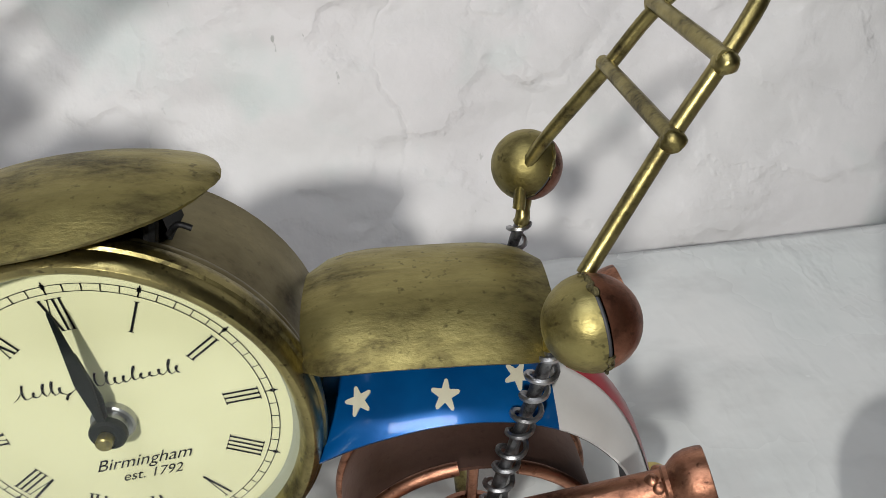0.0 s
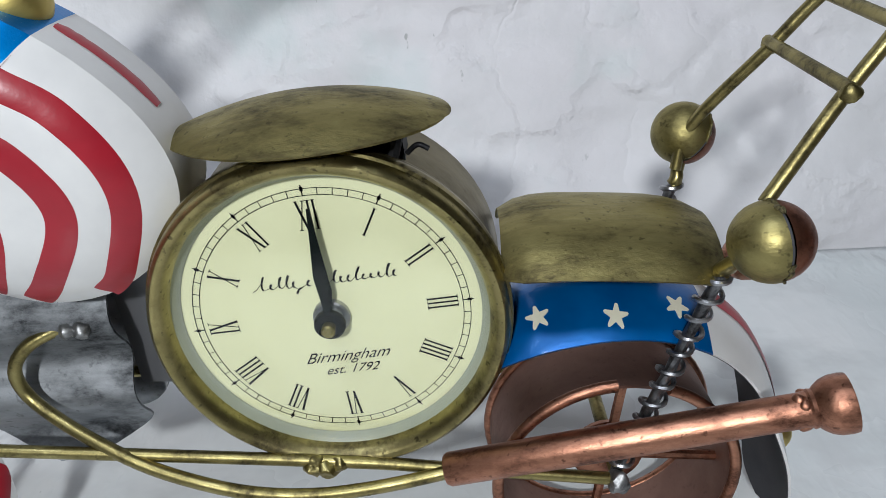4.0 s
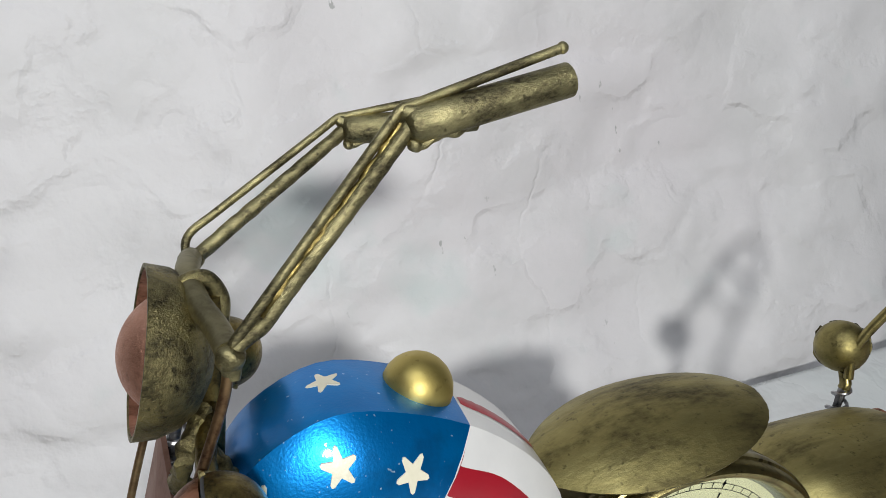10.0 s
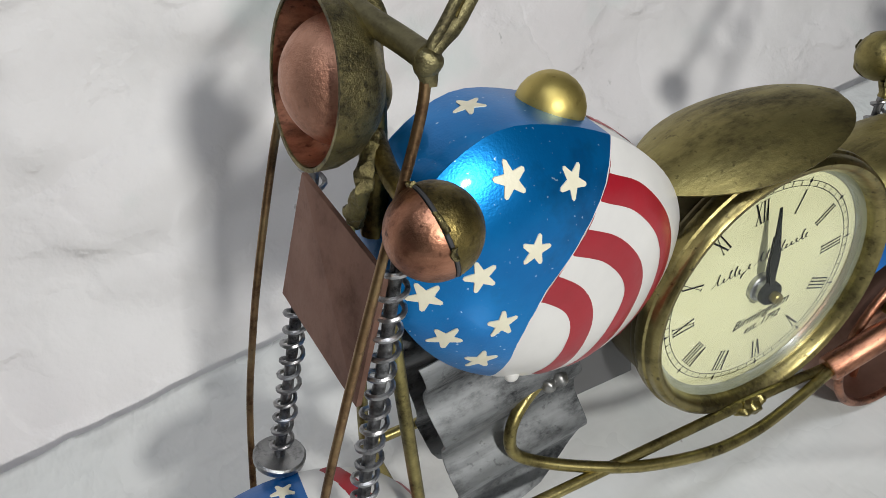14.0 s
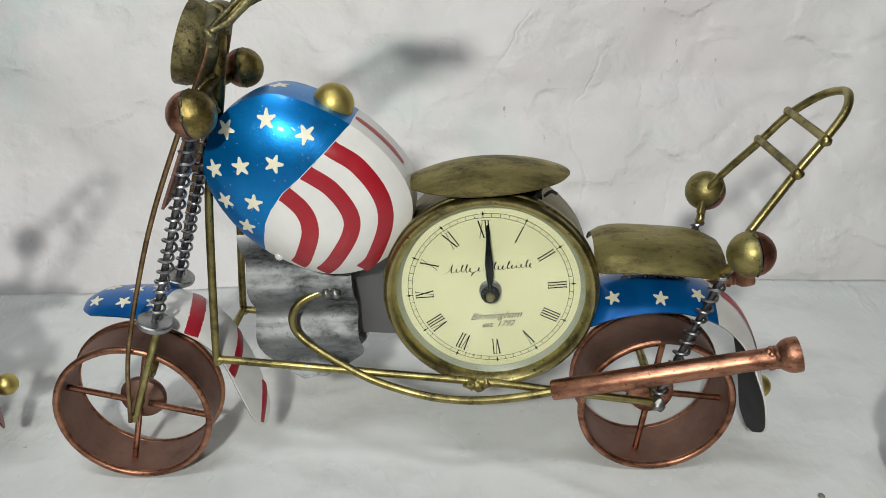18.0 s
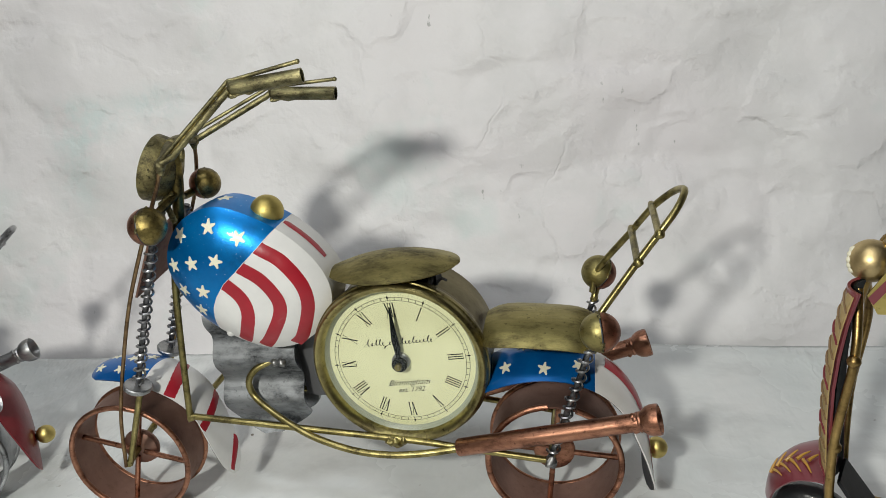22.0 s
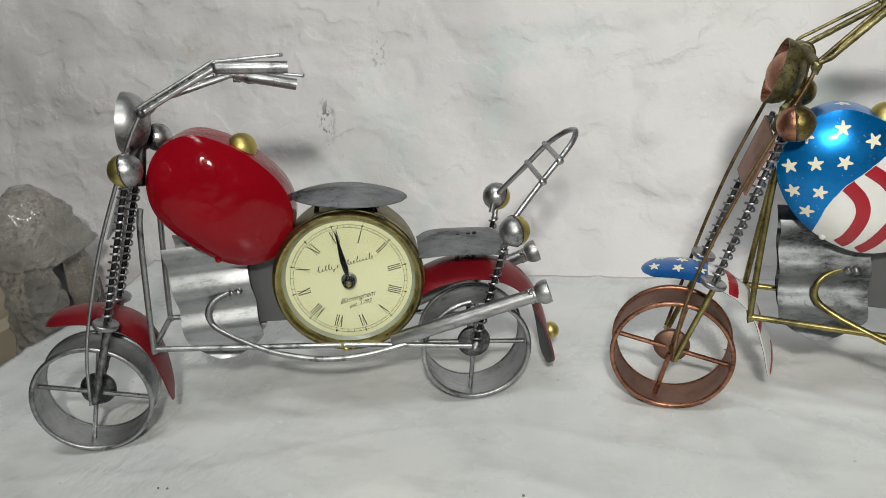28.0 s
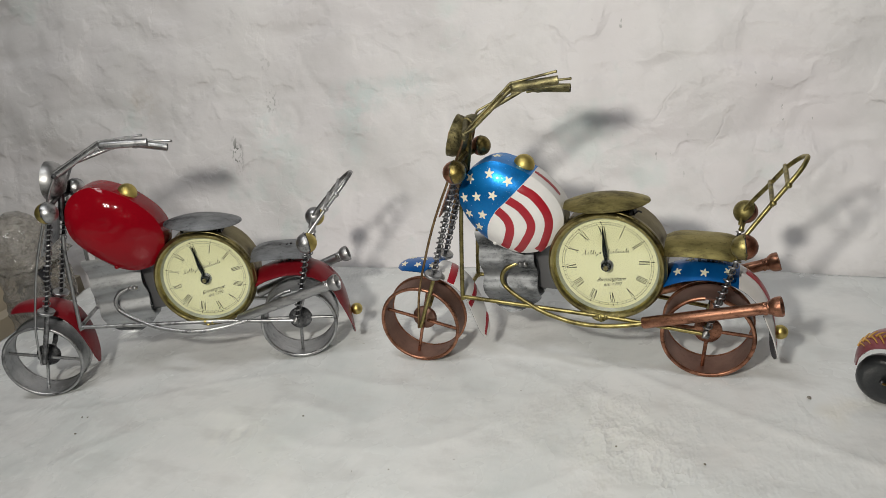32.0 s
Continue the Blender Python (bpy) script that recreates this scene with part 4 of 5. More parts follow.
        part("fork_stay", lumpy(tube([stay[0].lerp(stay[1], k / 20) for k in range(21)], 0.0018 if flag else 0.0024, 14, 0), 0.0002 if flag else 0.0007), T if flag else ROD_DARK, fork)
        two_tone_ball(bike, "front_indicator", c, 0.0098 if s < 0 else 0.0088, BRASS_DARK if flag else SILVER, COPPER if flag else GOLD if s < 0 else STEEL_DARK, (-1, 0.0, -0.1))
    part("front_axle", tube([(-0.1732, -0.0195, 0.0435), (-0.1812, 0.0230, 0.0435)], 0.0020, 10, 0), T, bike)
    plate = [Vector(p) for p in ((-0.1232, -0.0168, 0.1818), (-0.1267, 0.0229, 0.1885), (-0.1403, 0.0272, 0.1542), (-0.1372, -0.0188, 0.1524))]
    fw = Vector((-0.0012, 0, 0.0004))
    part("front_plate", ([*plate, *[p + fw for p in plate]], [(0, 1, 2, 3), (7, 6, 5, 4), (0, 4, 5, 1), (1, 5, 6, 2), (2, 6, 7, 3), (3, 7, 4, 0)]), COPPER_DULL if flag else SILVER_SHEET, bike)

    # steering head, lamp and bars
    part("steering_stem", tube([(-0.1095, 0.0060, 0.2270), (-0.1130, 0.0055, 0.2050), (-0.1190, 0.0045, 0.1780)], 0.0032, 10, 4), DK, bike)
    for c in ((-0.1150, -0.0257, 0.1950), (-0.1093, 0.0275, 0.2018)):
        part("indicator_arm", tube([(-0.1135, 0.0050, 0.2030), (-0.1160, (c[1] + 0.005) / 2, 0.1985), c], 0.0022, 10, 4), DK, bike)
    axis = Vector((-0.93, -0.08, 0.33) if flag else (-0.98, -0.04, 0.17)).normalized()
    rim = Vector((-0.1252, 0.0060, 0.2180) if flag else (-0.1207, 0.0055, 0.2171))
    hm = along(rim - axis * 0.0112, rim)
    lampb = part("headlight", lathe([(0.0001, -0.0040), (0.0070, -0.0034), (0.0125, -0.0011), (0.0160, 0.0024), (0.0178, 0.0064), (0.0183, 0.0112), (0.0174, 0.0112), (0.0168, 0.0065), (0.0145, 0.0032), (0.0105, 0.0008), (0.0001, -0.001)], hm, 44), BRASS_CAST if flag else LAMP_STEEL, bike, "bowl-shaped lamp housing")
    part("reflector", lathe([(0.0171, 0.0109), (0.0163, 0.0066), (0.0141, 0.0036), (0.0100, 0.0013), (0.0001, 0.0)], hm, 40), COPPER if flag else LAMP_STEEL, lampb)
    part("bulb", ball(hm @ Vector((0, 0, 0.0012)), 0.0140 if flag else 0.0085, hm.to_3x3().to_4x4(), 36, 18 if flag else -5, 90), COPPER_BULB if flag else LAMP_STEEL, lampb, "domed ball inside the lamp")
    base_n, base_f = (Vector((-0.1066, -0.0162, 0.2263)), Vector((-0.1121, 0.0291, 0.2285))) if flag else (Vector((-0.1025, -0.0150, 0.2245)), Vector((-0.1060, 0.0300, 0.2240)))
    if flag:
        part("bar_clamp", tube([(-0.1066, -0.0154, 0.2240), (-0.1080, -0.0080, 0.2254), (-0.1110, 0.0010, 0.2282), (-0.1122, 0.0110, 0.2302), (-0.1120, 0.0220, 0.2288), (-0.1121, 0.0310, 0.2262)], 0.0026, 16, 8), CLAMP_BRASS, bike)
        part("bar_clamp", tube([(-0.1165, 0.0052, 0.2262), (-0.1130, 0.0060, 0.2306), (-0.1086, 0.0066, 0.2304), (-0.1066, 0.0066, 0.2255), (-0.1078, 0.0062, 0.2200)], 0.0018, 14, 8), BRASS_CAST, bike)
        part("clamp_bolt", lumpy(ball((-0.1150, 0.0030, 0.2285), 0.0016, None, 12), 0.0004), CLAMP_BRASS, bike)
    else:
        part("bar_clamp", tube([base_n, (-0.1030, 0.0030, 0.2235), (-0.1040, 0.0140, 0.2235), base_f], 0.0025, 10, 6), DK, bike)
    if flag:
        grips = ((base_n, (-0.0652, -0.0056, 0.2573), (-0.0289, -0.0005, 0.2600), (-0.0301, -0.0010, 0.2668)), (base_f, (-0.0690, 0.0480, 0.2457), (-0.0322, 0.0505, 0.2425), (-0.0318, 0.0510, 0.2502)))
    else:
        grips = ((base_n, (-0.0585, -0.0080, 0.2448), (-0.0175, -0.0030, 0.2408), (-0.0199, -0.0060, 0.2484)), (base_f, (-0.0593, 0.0470, 0.2335), (-0.0206, 0.0500, 0.2226), (-0.0161, 0.0515, 0.2278)))
    off = Vector((-0.0010, 0.0009, 0.0034))
    BT = BAR_BRASS if flag else T
    for near, (base, g0, g1, lev) in enumerate(reversed(grips)):
        g0, g1, lev = Vector(g0), Vector(g1), Vector(lev)
        neck = g0.lerp(g1, 0.15)
        if not flag:
            low, rod = [base], [base + off * 0.9]
        elif near:
            low, rod = [Vector((-0.1066, -0.0156, 0.2232)), Vector((-0.1046, -0.0151, 0.2252))], [Vector((-0.1063, -0.0158, 0.2240)), Vector((-0.1052, -0.0158, 0.2262))]
        else:
            low, rod = [Vector((-0.1122, 0.0305, 0.2255)), Vector((-0.1104, 0.0312, 0.2264))], [Vector((-0.1129, 0.0320, 0.2252)), Vector((-0.1128, 0.0346, 0.2284))]
        kink = {(True, 1): ((-0.1003, -0.0138, 0.2268), (-0.1030, -0.0156, 0.2282)), (True, 0): ((-0.1078, 0.0322, 0.2276), (-0.1108, 0.0361, 0.2309))}.get((flag, near), (base, base + off * 0.95))
        a, b = Vector(kink[0]), Vector(kink[1])
        bar = part("handlebar", lumpy(tube(curve_points(low + [a.lerp(g0, k / 24) for k in range(25)], 2) + [neck], 0.0018, 16, 0), 0.00022), BT, bike)
        top = g0 + off
        part("brake_lever", tube(rod + [b.lerp(top, k / 8) for k in range(9)] + [top.lerp(lev, 0.05)] + [top.lerp(lev, k / 6) for k in range(1, 7)], 0.00105, 14, 3), BT, bar)
        if near or not flag:
            seam = [a.lerp(g0, k / 40) * 0.56 + b.lerp(top, k / 40) * 0.44 + Vector((0, 0, 0.0005 * noise.noise(Vector((k * 0.9, 3, base.y * 50))))) for k in range(2, 40)]
            part("solder_seam", lumpy(tube(seam, 0.0009, 10, 0), 0.0005), DK, bar, "rough dark solder along the bar")
        part("lever_tip", ball(lev, 0.0013, None, 14), BT, bar)
        m, l = along(g0, g1), (g1 - g0).length
        part("grip", lathe([(0.0001, -0.0010), (0.0022, -0.0006), (0.0032, 0.0003), (0.0037, 0.0016), (0.0037, l), (0.0032, l), (0.0031, l - 0.012), (0.0001, l - 0.012)], m, 28), BT if flag else T, bar)
        part("weld", lumpy(tube([g0 + off * 0.9, g0 + off * 0.4 + (g1 - g0) * 0.05, g0 + (g1 - g0) * 0.08], (0.0015, 0.0034), 14, 5), 0.0007), BT, bar, "rough solder where the rods meet")
        if flag:
            part("weld", lumpy(joined(ball(low[0], 0.0029, None, 18), tube([low[0], low[0] + Vector((-0.0006, -0.0002, -0.0045))], (0.0026, 0.0012), 14, 4)), 0.0005), BT, bar)
        else:
            part("weld", lumpy(ball(base, 0.0029, None, 18), 0.0007), DK, bar)
        drip = [g0.lerp(g1, k / 30) + Vector((0, -0.0010, -0.0032 - 0.0004 * math.sin(k))) for k in range(1, 12)]
        part("solder_drop", lumpy(joined(tube(drip, (0.0012, 0.0006), 10, 2), ball(g0 + Vector((0.0004, -0.0012, -0.0036)), 0.0014, None, 12)), 0.0005), BT, bar)
    if flag:
        part("solder_lump", lumpy(tube([(-0.1140, 0.0020, 0.2040), (-0.1178, -0.0020, 0.2005), (-0.1210, -0.0025, 0.1950), (-0.1238, 0.0000, 0.1855)], (0.0018, 0.0021), 14, 10), 0.0013), BRASS_CAST, bike, "rough twig-like solder below the lamp")
        part("solder_lump", lumpy(tube([(-0.1178, -0.0020, 0.2005), (-0.1140, -0.0050, 0.1950), (-0.1120, -0.0060, 0.1900)], (0.0018, 0.0014), 14, 10), 0.0009), BRASS_CAST, bike)
    part("cable_rod", tube([(-0.1070, -0.0157, 0.2225) if flag else base_n, (-0.1107, -0.0165, 0.2124), (-0.1258, -0.0180, 0.1838), (-0.1422, -0.0188, 0.1505), (-0.1560, -0.0178, 0.1175), (-0.1690, -0.0185, 0.0780), (-0.1750, -0.0195, 0.0420)], 0.0011, 14, 8), CABLE_BRASS if flag else SILVER, bike)
    part("cable_rod", tube([(-0.1124, 0.0310, 0.2250) if flag else base_f, (-0.1200, 0.0400, 0.2080), (-0.1284, 0.0440, 0.1890), (-0.1417, 0.0425, 0.1600), (-0.1523, 0.0435, 0.1325), (-0.1640, 0.0440, 0.0976), (-0.1820, 0.0290, 0.0420)], 0.0011, 14, 8), CABLE_BRASS if flag else SILVER, bike)
    return bike


def fender(bike, name, grid, flag, blue, dk):
    """A mudguard from its rows of points: in the flag's colours with stars, or red darkened for shade; dark underneath.
    """
    v, f = sheet(grid, -0.0008)
    ob = part(name, (v, f), (flag_fender(blue) if flag else RED_MATT), bike, "" if flag else "dull red mudguard, darkened for shade")
    C = len(grid[0])

    def on(i, t, lift):
        i = min(max(i, 0), len(grid) - 1.001)
        k = (t + 1) / 2 * (C - 1)
        k = min(max(k, 0), C - 1.001)
        a, b = int(i), int(k)
        u, w = i - a, k - b
        p = grid[a][b] * (1 - u) * (1 - w) + grid[a + 1][b] * u * (1 - w) + grid[a][b + 1] * (1 - u) * w + grid[a + 1][b + 1] * u * w
        n = (grid[a + 1][b] - grid[a][b]).cross(grid[a][b + 1] - grid[a][b])
        n.normalize()
        if n.dot(grid[a][C // 2] - (grid[a][0] + grid[a][-1]) / 2) < 0:
            n = -n
        return p + n * lift
    if flag:
        front = name.startswith("front")
        spots = ((4, -0.45), (5, 0.45), (8, -0.5), (8.5, 0.2), (11, 0.5), (11.5, -0.4)) if front else ((4.9, -0.56), (10.3, -0.72), (15.0, -0.52), (7.4, 0.1), (13, 0.05), (10, 0.65))
        for q, (i, t) in enumerate(spots):
            step = (grid[int(i) + 1][5] - grid[int(i)][5]).length
            wide = (grid[int(i)][0] - grid[int(i)][-1]).length / 2
            part("star", painted(star_outline(0.0037, 0.4 + q), lambda u, w, l, i=i, t=t, step=step, wide=wide: on(i + u / step, t + w / wide, l), 0.0003), CREAM, ob)
        n = len(grid) - 1
        if front:
            for a, b, lo in ((18.6, 16.0, -0.99), (29.2, 25.6, -0.99), (43.0, 35.5, -0.45)):
                part("stripe", ribbon([(a, lo * 5), ((a + b) / 2, 2.5 * (lo + 0.99)), (b, 4.95)], 2.3, lambda u, w, l: on(u, w / 5, l), 0.0003, 1.0), RED_STRIPE, ob)
        else:
            part("stripe", ribbon([(18.5, 0.0), (26.0, -0.1), (38.0, 0.0)], 0.5, lambda u, w, l: on(u, w, l + 0.0003), 0.0003, 1.0), RED_STRIPE, ob)
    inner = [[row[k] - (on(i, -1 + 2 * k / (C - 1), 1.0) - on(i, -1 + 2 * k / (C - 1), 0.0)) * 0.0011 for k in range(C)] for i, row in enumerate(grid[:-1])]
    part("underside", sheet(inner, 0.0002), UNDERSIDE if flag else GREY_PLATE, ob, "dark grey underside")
    return ob


def flag_fender(blue):
    """Blue between two places along x, white past them."""
    m, nt, b = material("blue_and_white_mudguard_enamel", 0.0, 0.30, 0.4)
    v = coords(nt)
    sep = nt.nodes.new("ShaderNodeSeparateXYZ")
    nt.links.new(v, sep.inputs[0])
    n = nt.nodes.new("ShaderNodeMath")
    n.operation = "GREATER_THAN"
    nt.links.new(sep.outputs[0], n.inputs[0])
    n.inputs[1].default_value = blue[1]
    a = ramp(nt, noise_tex(nt, v, 60.0), [(0.3, (0, 0, 0)), (0.75, (1, 1, 1))])
    nt.links.new(mix(nt, n.outputs[0], mix(nt, a, (0.0003, 0.085, 0.31), (0.0005, 0.130, 0.43)), mix(nt, a, (0.74, 0.73, 0.71), (0.64, 0.63, 0.62))), b.inputs["Base Color"])
    inv = nt.nodes.new("ShaderNodeMath")
    inv.operation = "MULTIPLY_ADD"
    nt.links.new(n.outputs[0], inv.inputs[0])
    inv.inputs[1].default_value, inv.inputs[2].default_value = -0.4, 0.4
    nt.links.new(inv.outputs[0], b.inputs["Metallic"])
    bump(nt, b, noise_tex(nt, v, 220.0, 3.0), 0.14, 0.0009)
    return m


# ---- the room: table, rough wall, closing walls ----
def patch_at(nt, v, centre, radius, tall=1.0):
    """1 at a place on a surface, falling to 0 at a radius; tall: its height over its width."""
    d = nt.nodes.new("ShaderNodeVectorMath")
    d.operation = "SUBTRACT"
    d.inputs[1].default_value = centre
    nt.links.new(v, d.inputs[0])
    mp = nt.nodes.new("ShaderNodeMapping")
    mp.inputs["Scale"].default_value = (1, 1, 1 / tall)
    nt.links.new(d.outputs[0], mp.inputs["Vector"])
    n = nt.nodes.new("ShaderNodeVectorMath")
    n.operation = "LENGTH"
    nt.links.new(mp.outputs[0], n.inputs[0])
    return ramp(nt, n.outputs["Value"], [(radius * 0.35, (1, 1, 1)), (radius, (0, 0, 0))])


def rough_wall():
    m, nt, b = material("whitewashed_rough_plaster", 0.0, 0.55)
    v = coords(nt)
    big = noise_tex(nt, v, 2.6, 3.0)
    mid = noise_tex(nt, v, 11.0, 5.0, 0.6)
    fine = noise_tex(nt, v, 48.0, 5.0, 0.62)
    col = ramp(nt, big, [(0.30, (0.73, 0.705, 0.72)), (0.52, (0.80, 0.785, 0.785)), (0.72, (0.765, 0.73, 0.745))])
    col = mix(nt, ramp(nt, mid, [(0.36, (0.45, 0.45, 0.45)), (0.50, (0, 0, 0))]), col, (0.66, 0.65, 0.645))
    stain = ramp(nt, noise_tex(nt, v, 7.0, 4.0, 0.65), [(0.58, (0, 0, 0)), (0.74, (0.8, 0.8, 0.8))])
    col = mix(nt, stain, col, (0.63, 0.715, 0.695))
    # blue-green damp stains, a brownish one and two clusters of dark flecks
    for c, r, tall, tint in (((-0.345, 0.240, 0.206), 0.050, 0.6, (0.58, 0.71, 0.70)), ((-0.277, 0.245, 0.214), 0.042, 0.6, (0.60, 0.73, 0.73)), ((-0.355, 0.236, 0.172), 0.040, 1.6, (0.64, 0.74, 0.73)), ((-0.665, 0.228, 0.222), 0.040, 0.9, (0.55, 0.50, 0.44)), ((-0.470, 0.224, 0.165), 0.040, 1.2, (0.64, 0.74, 0.73))):
        blot = ramp(nt, noise_tex(nt, v, 38.0, 5.0, 0.7), [(0.40, (0, 0, 0)), (0.66, (0.6, 0.6, 0.6))])
        col = mix(nt, mix(nt, patch_at(nt, v, c, r, tall), (0, 0, 0), blot), col, tint)
    for c, r, tall in (((-0.468, 0.236, 0.214), 0.013, 1.8), ((-0.523, 0.217, 0.150), 0.010, 3.2), ((-0.472, 0.245, 0.254), 0.010, 1.0)):
        fleck = ramp(nt, noise_tex(nt, v, 170.0, 3.0, 0.6, (1.5, 1, 0.8)), [(0.53, (0, 0, 0)), (0.58, (0.9, 0.9, 0.9))])
        col = mix(nt, mix(nt, patch_at(nt, v, c, r, tall), (0, 0, 0), fleck), col, (0.15, 0.16, 0.145))
    where = ramp(nt, noise_tex(nt, v, 5.5, 2.0), [(0.62, (0, 0, 0)), (0.68, (1, 1, 1))])
    spots = ramp(nt, noise_tex(nt, v, 85.0, 3.0, 0.6, (1.6, 1, 0.8)), [(0.69, (0, 0, 0)), (0.73, (0.7, 0.7, 0.7))])
    col = mix(nt, mix(nt, where, (0, 0, 0), spots), col, (0.34, 0.345, 0.33))
    nt.links.new(col, b.inputs["Base Color"])
    warp = nt.nodes.new("ShaderNodeVectorMath")
    warp.operation = "ADD"
    nz2 = nt.nodes.new("ShaderNodeTexNoise")
    nz2.inputs["Scale"].default_value, nz2.inputs["Detail"].default_value = 20.0, 5.0
    nt.links.new(v, nz2.inputs["Vector"])
    sc = nt.nodes.new("ShaderNodeVectorMath")
    sc.operation = "SCALE"
    sc.inputs["Scale"].default_value = 0.05
    nt.links.new(nz2.outputs["Color"], sc.inputs[0])
    nt.links.new(v, warp.inputs[0])
    nt.links.new(sc.outputs[0], warp.inputs[1])
    w = warp.outputs[0]
    ledge = ramp(nt, noise_tex(nt, w, 7.0, 2.0, 0.5), [(0.39, (0, 0, 0)), (0.475, (0.26, 0.26, 0.26)), (0.51, (0.69, 0.69, 0.69)), (0.68, (1, 1, 1))])
    patch = ramp(nt, noise_tex(nt, w, 17.0, 2.0, 0.5, (0.7, 1, 1.2)), [(0.41, (0, 0, 0)), (0.50, (0.32, 0.32, 0.32)), (0.56, (0.74, 0.74, 0.74)), (0.71, (1, 1, 1))])
    crease = ramp(nt, noise_tex(nt, w, 10.0, 1.0, 0.5, (1, 1, 0.6)), [(0.485, (1, 1, 1)), (0.50, (0, 0, 0)), (0.515, (1, 1, 1))])
    here = ramp(nt, noise_tex(nt, v, 6.0, 2.0), [(0.48, (1, 1, 1)), (0.58, (0, 0, 0))])
    h = mix(nt, 0.45, ledge, patch)
    h = mix(nt, 0.10, h, mix(nt, here, crease, (1, 1, 1)), "MULTIPLY")
    h = mix(nt, 0.16, h, fine)
    bump(nt, b, h, 0.9, 0.0060)
    return m


def plastic_sheet():
    m, nt, b = material("white_plastic_table_cover", 0.0, 0.26, 0.0)
    v = coords(nt)
    a = noise_tex(nt, v, 6.0, 5.0, 0.62)
    streak = noise_tex(nt, v, 16.0, 4.0, 0.6, (1, 2.2, 1))
    col = ramp(nt, a, [(0.30, (0.61, 0.645, 0.64)), (0.5, (0.70, 0.715, 0.71)), (0.7, (0.76, 0.755, 0.745))])
    col = mix(nt, ramp(nt, streak, [(0.36, (0.5, 0.5, 0.5)), (0.5, (0, 0, 0))]), col, (0.57, 0.575, 0.57))
    yel = ramp(nt, noise_tex(nt, v, 8.0, 3.0), [(0.66, (0, 0, 0)), (0.76, (0.5, 0.5, 0.5))])
    col = mix(nt, yel, col, (0.66, 0.62, 0.52))
    dots = ramp(nt, noise_tex(nt, v, 120.0, 2.0, 0.5), [(0.775, (0, 0, 0)), (0.80, (0.7, 0.7, 0.7))])
    col = mix(nt, dots, col, (0.30, 0.28, 0.25))
    nt.links.new(col, b.inputs["Base Color"])
    zone = ramp(nt, noise_tex(nt, v, 4.5, 2.0), [(0.54, (0, 0, 0)), (0.66, (1, 1, 1))])
    crinkle = ramp(nt, noise_tex(nt, v, 30.0, 4.0, 0.6, (1, 0.55, 1)), [(0.40, (0, 0, 0)), (0.50, (1, 1, 1)), (0.60, (0.1, 0.1, 0.1))])
    h = mix(nt, mix(nt, zone, (0.10, 0.10, 0.10), (0.55, 0.55, 0.55)), noise_tex(nt, v, 34.0, 3.0, 0.5, (1, 0.6, 1)), crinkle)
    bump(nt, b, h, 0.38, 0.005)
    # two sharply crumpled spots in the sheet
    spots = []
    for c in ((-0.300, -0.162, 0.004), (-0.006, -0.108, 0.004)):
        d = nt.nodes.new("ShaderNodeVectorMath")
        d.operation = "DISTANCE"
        d.inputs[1].default_value = c
        nt.links.new(v, d.inputs[0])
        spots.append(ramp(nt, d.outputs["Value"], [(0.006, (1, 1, 1)), (0.026, (0, 0, 0))]))
    spot = mix(nt, 1.0, spots[0], spots[1], "ADD")
    nt.links.new(mix(nt, spot, ramp(nt, a, [(0.3, (0.34, 0.34, 0.34)), (0.65, (0.20, 0.20, 0.20))]), (0.07, 0.07, 0.07)), b.inputs["Roughness"])
    fold = mix(nt, spot, (0.5, 0.5, 0.5), noise_tex(nt, v, 75.0, 1.5, 0.5, (1, 0.6, 1)))
    b2 = nt.nodes.new("ShaderNodeBump")
    b2.inputs["Strength"].default_value, b2.inputs["Distance"].default_value = 0.9, 0.0045
    nt.links.new(fold, b2.inputs["Height"])
    nt.links.new(b.inputs["Normal"].links[0].from_socket, b2.inputs["Normal"])
    nt.links.new(b2.outputs[0], b.inputs["Normal"])
    return m


def wall_y(x, z):
    return 0.208 + 0.050 * x + 0.24 * z - 0.020 * math.exp(-(max(z, 0.0) / 0.045) ** 2)


def back_edge(x):
    """Where the sheet ends before the wall; its edge is bent up."""
    return 0.180 + 0.028 * x - 0.085 * min(x * x, 0.12)


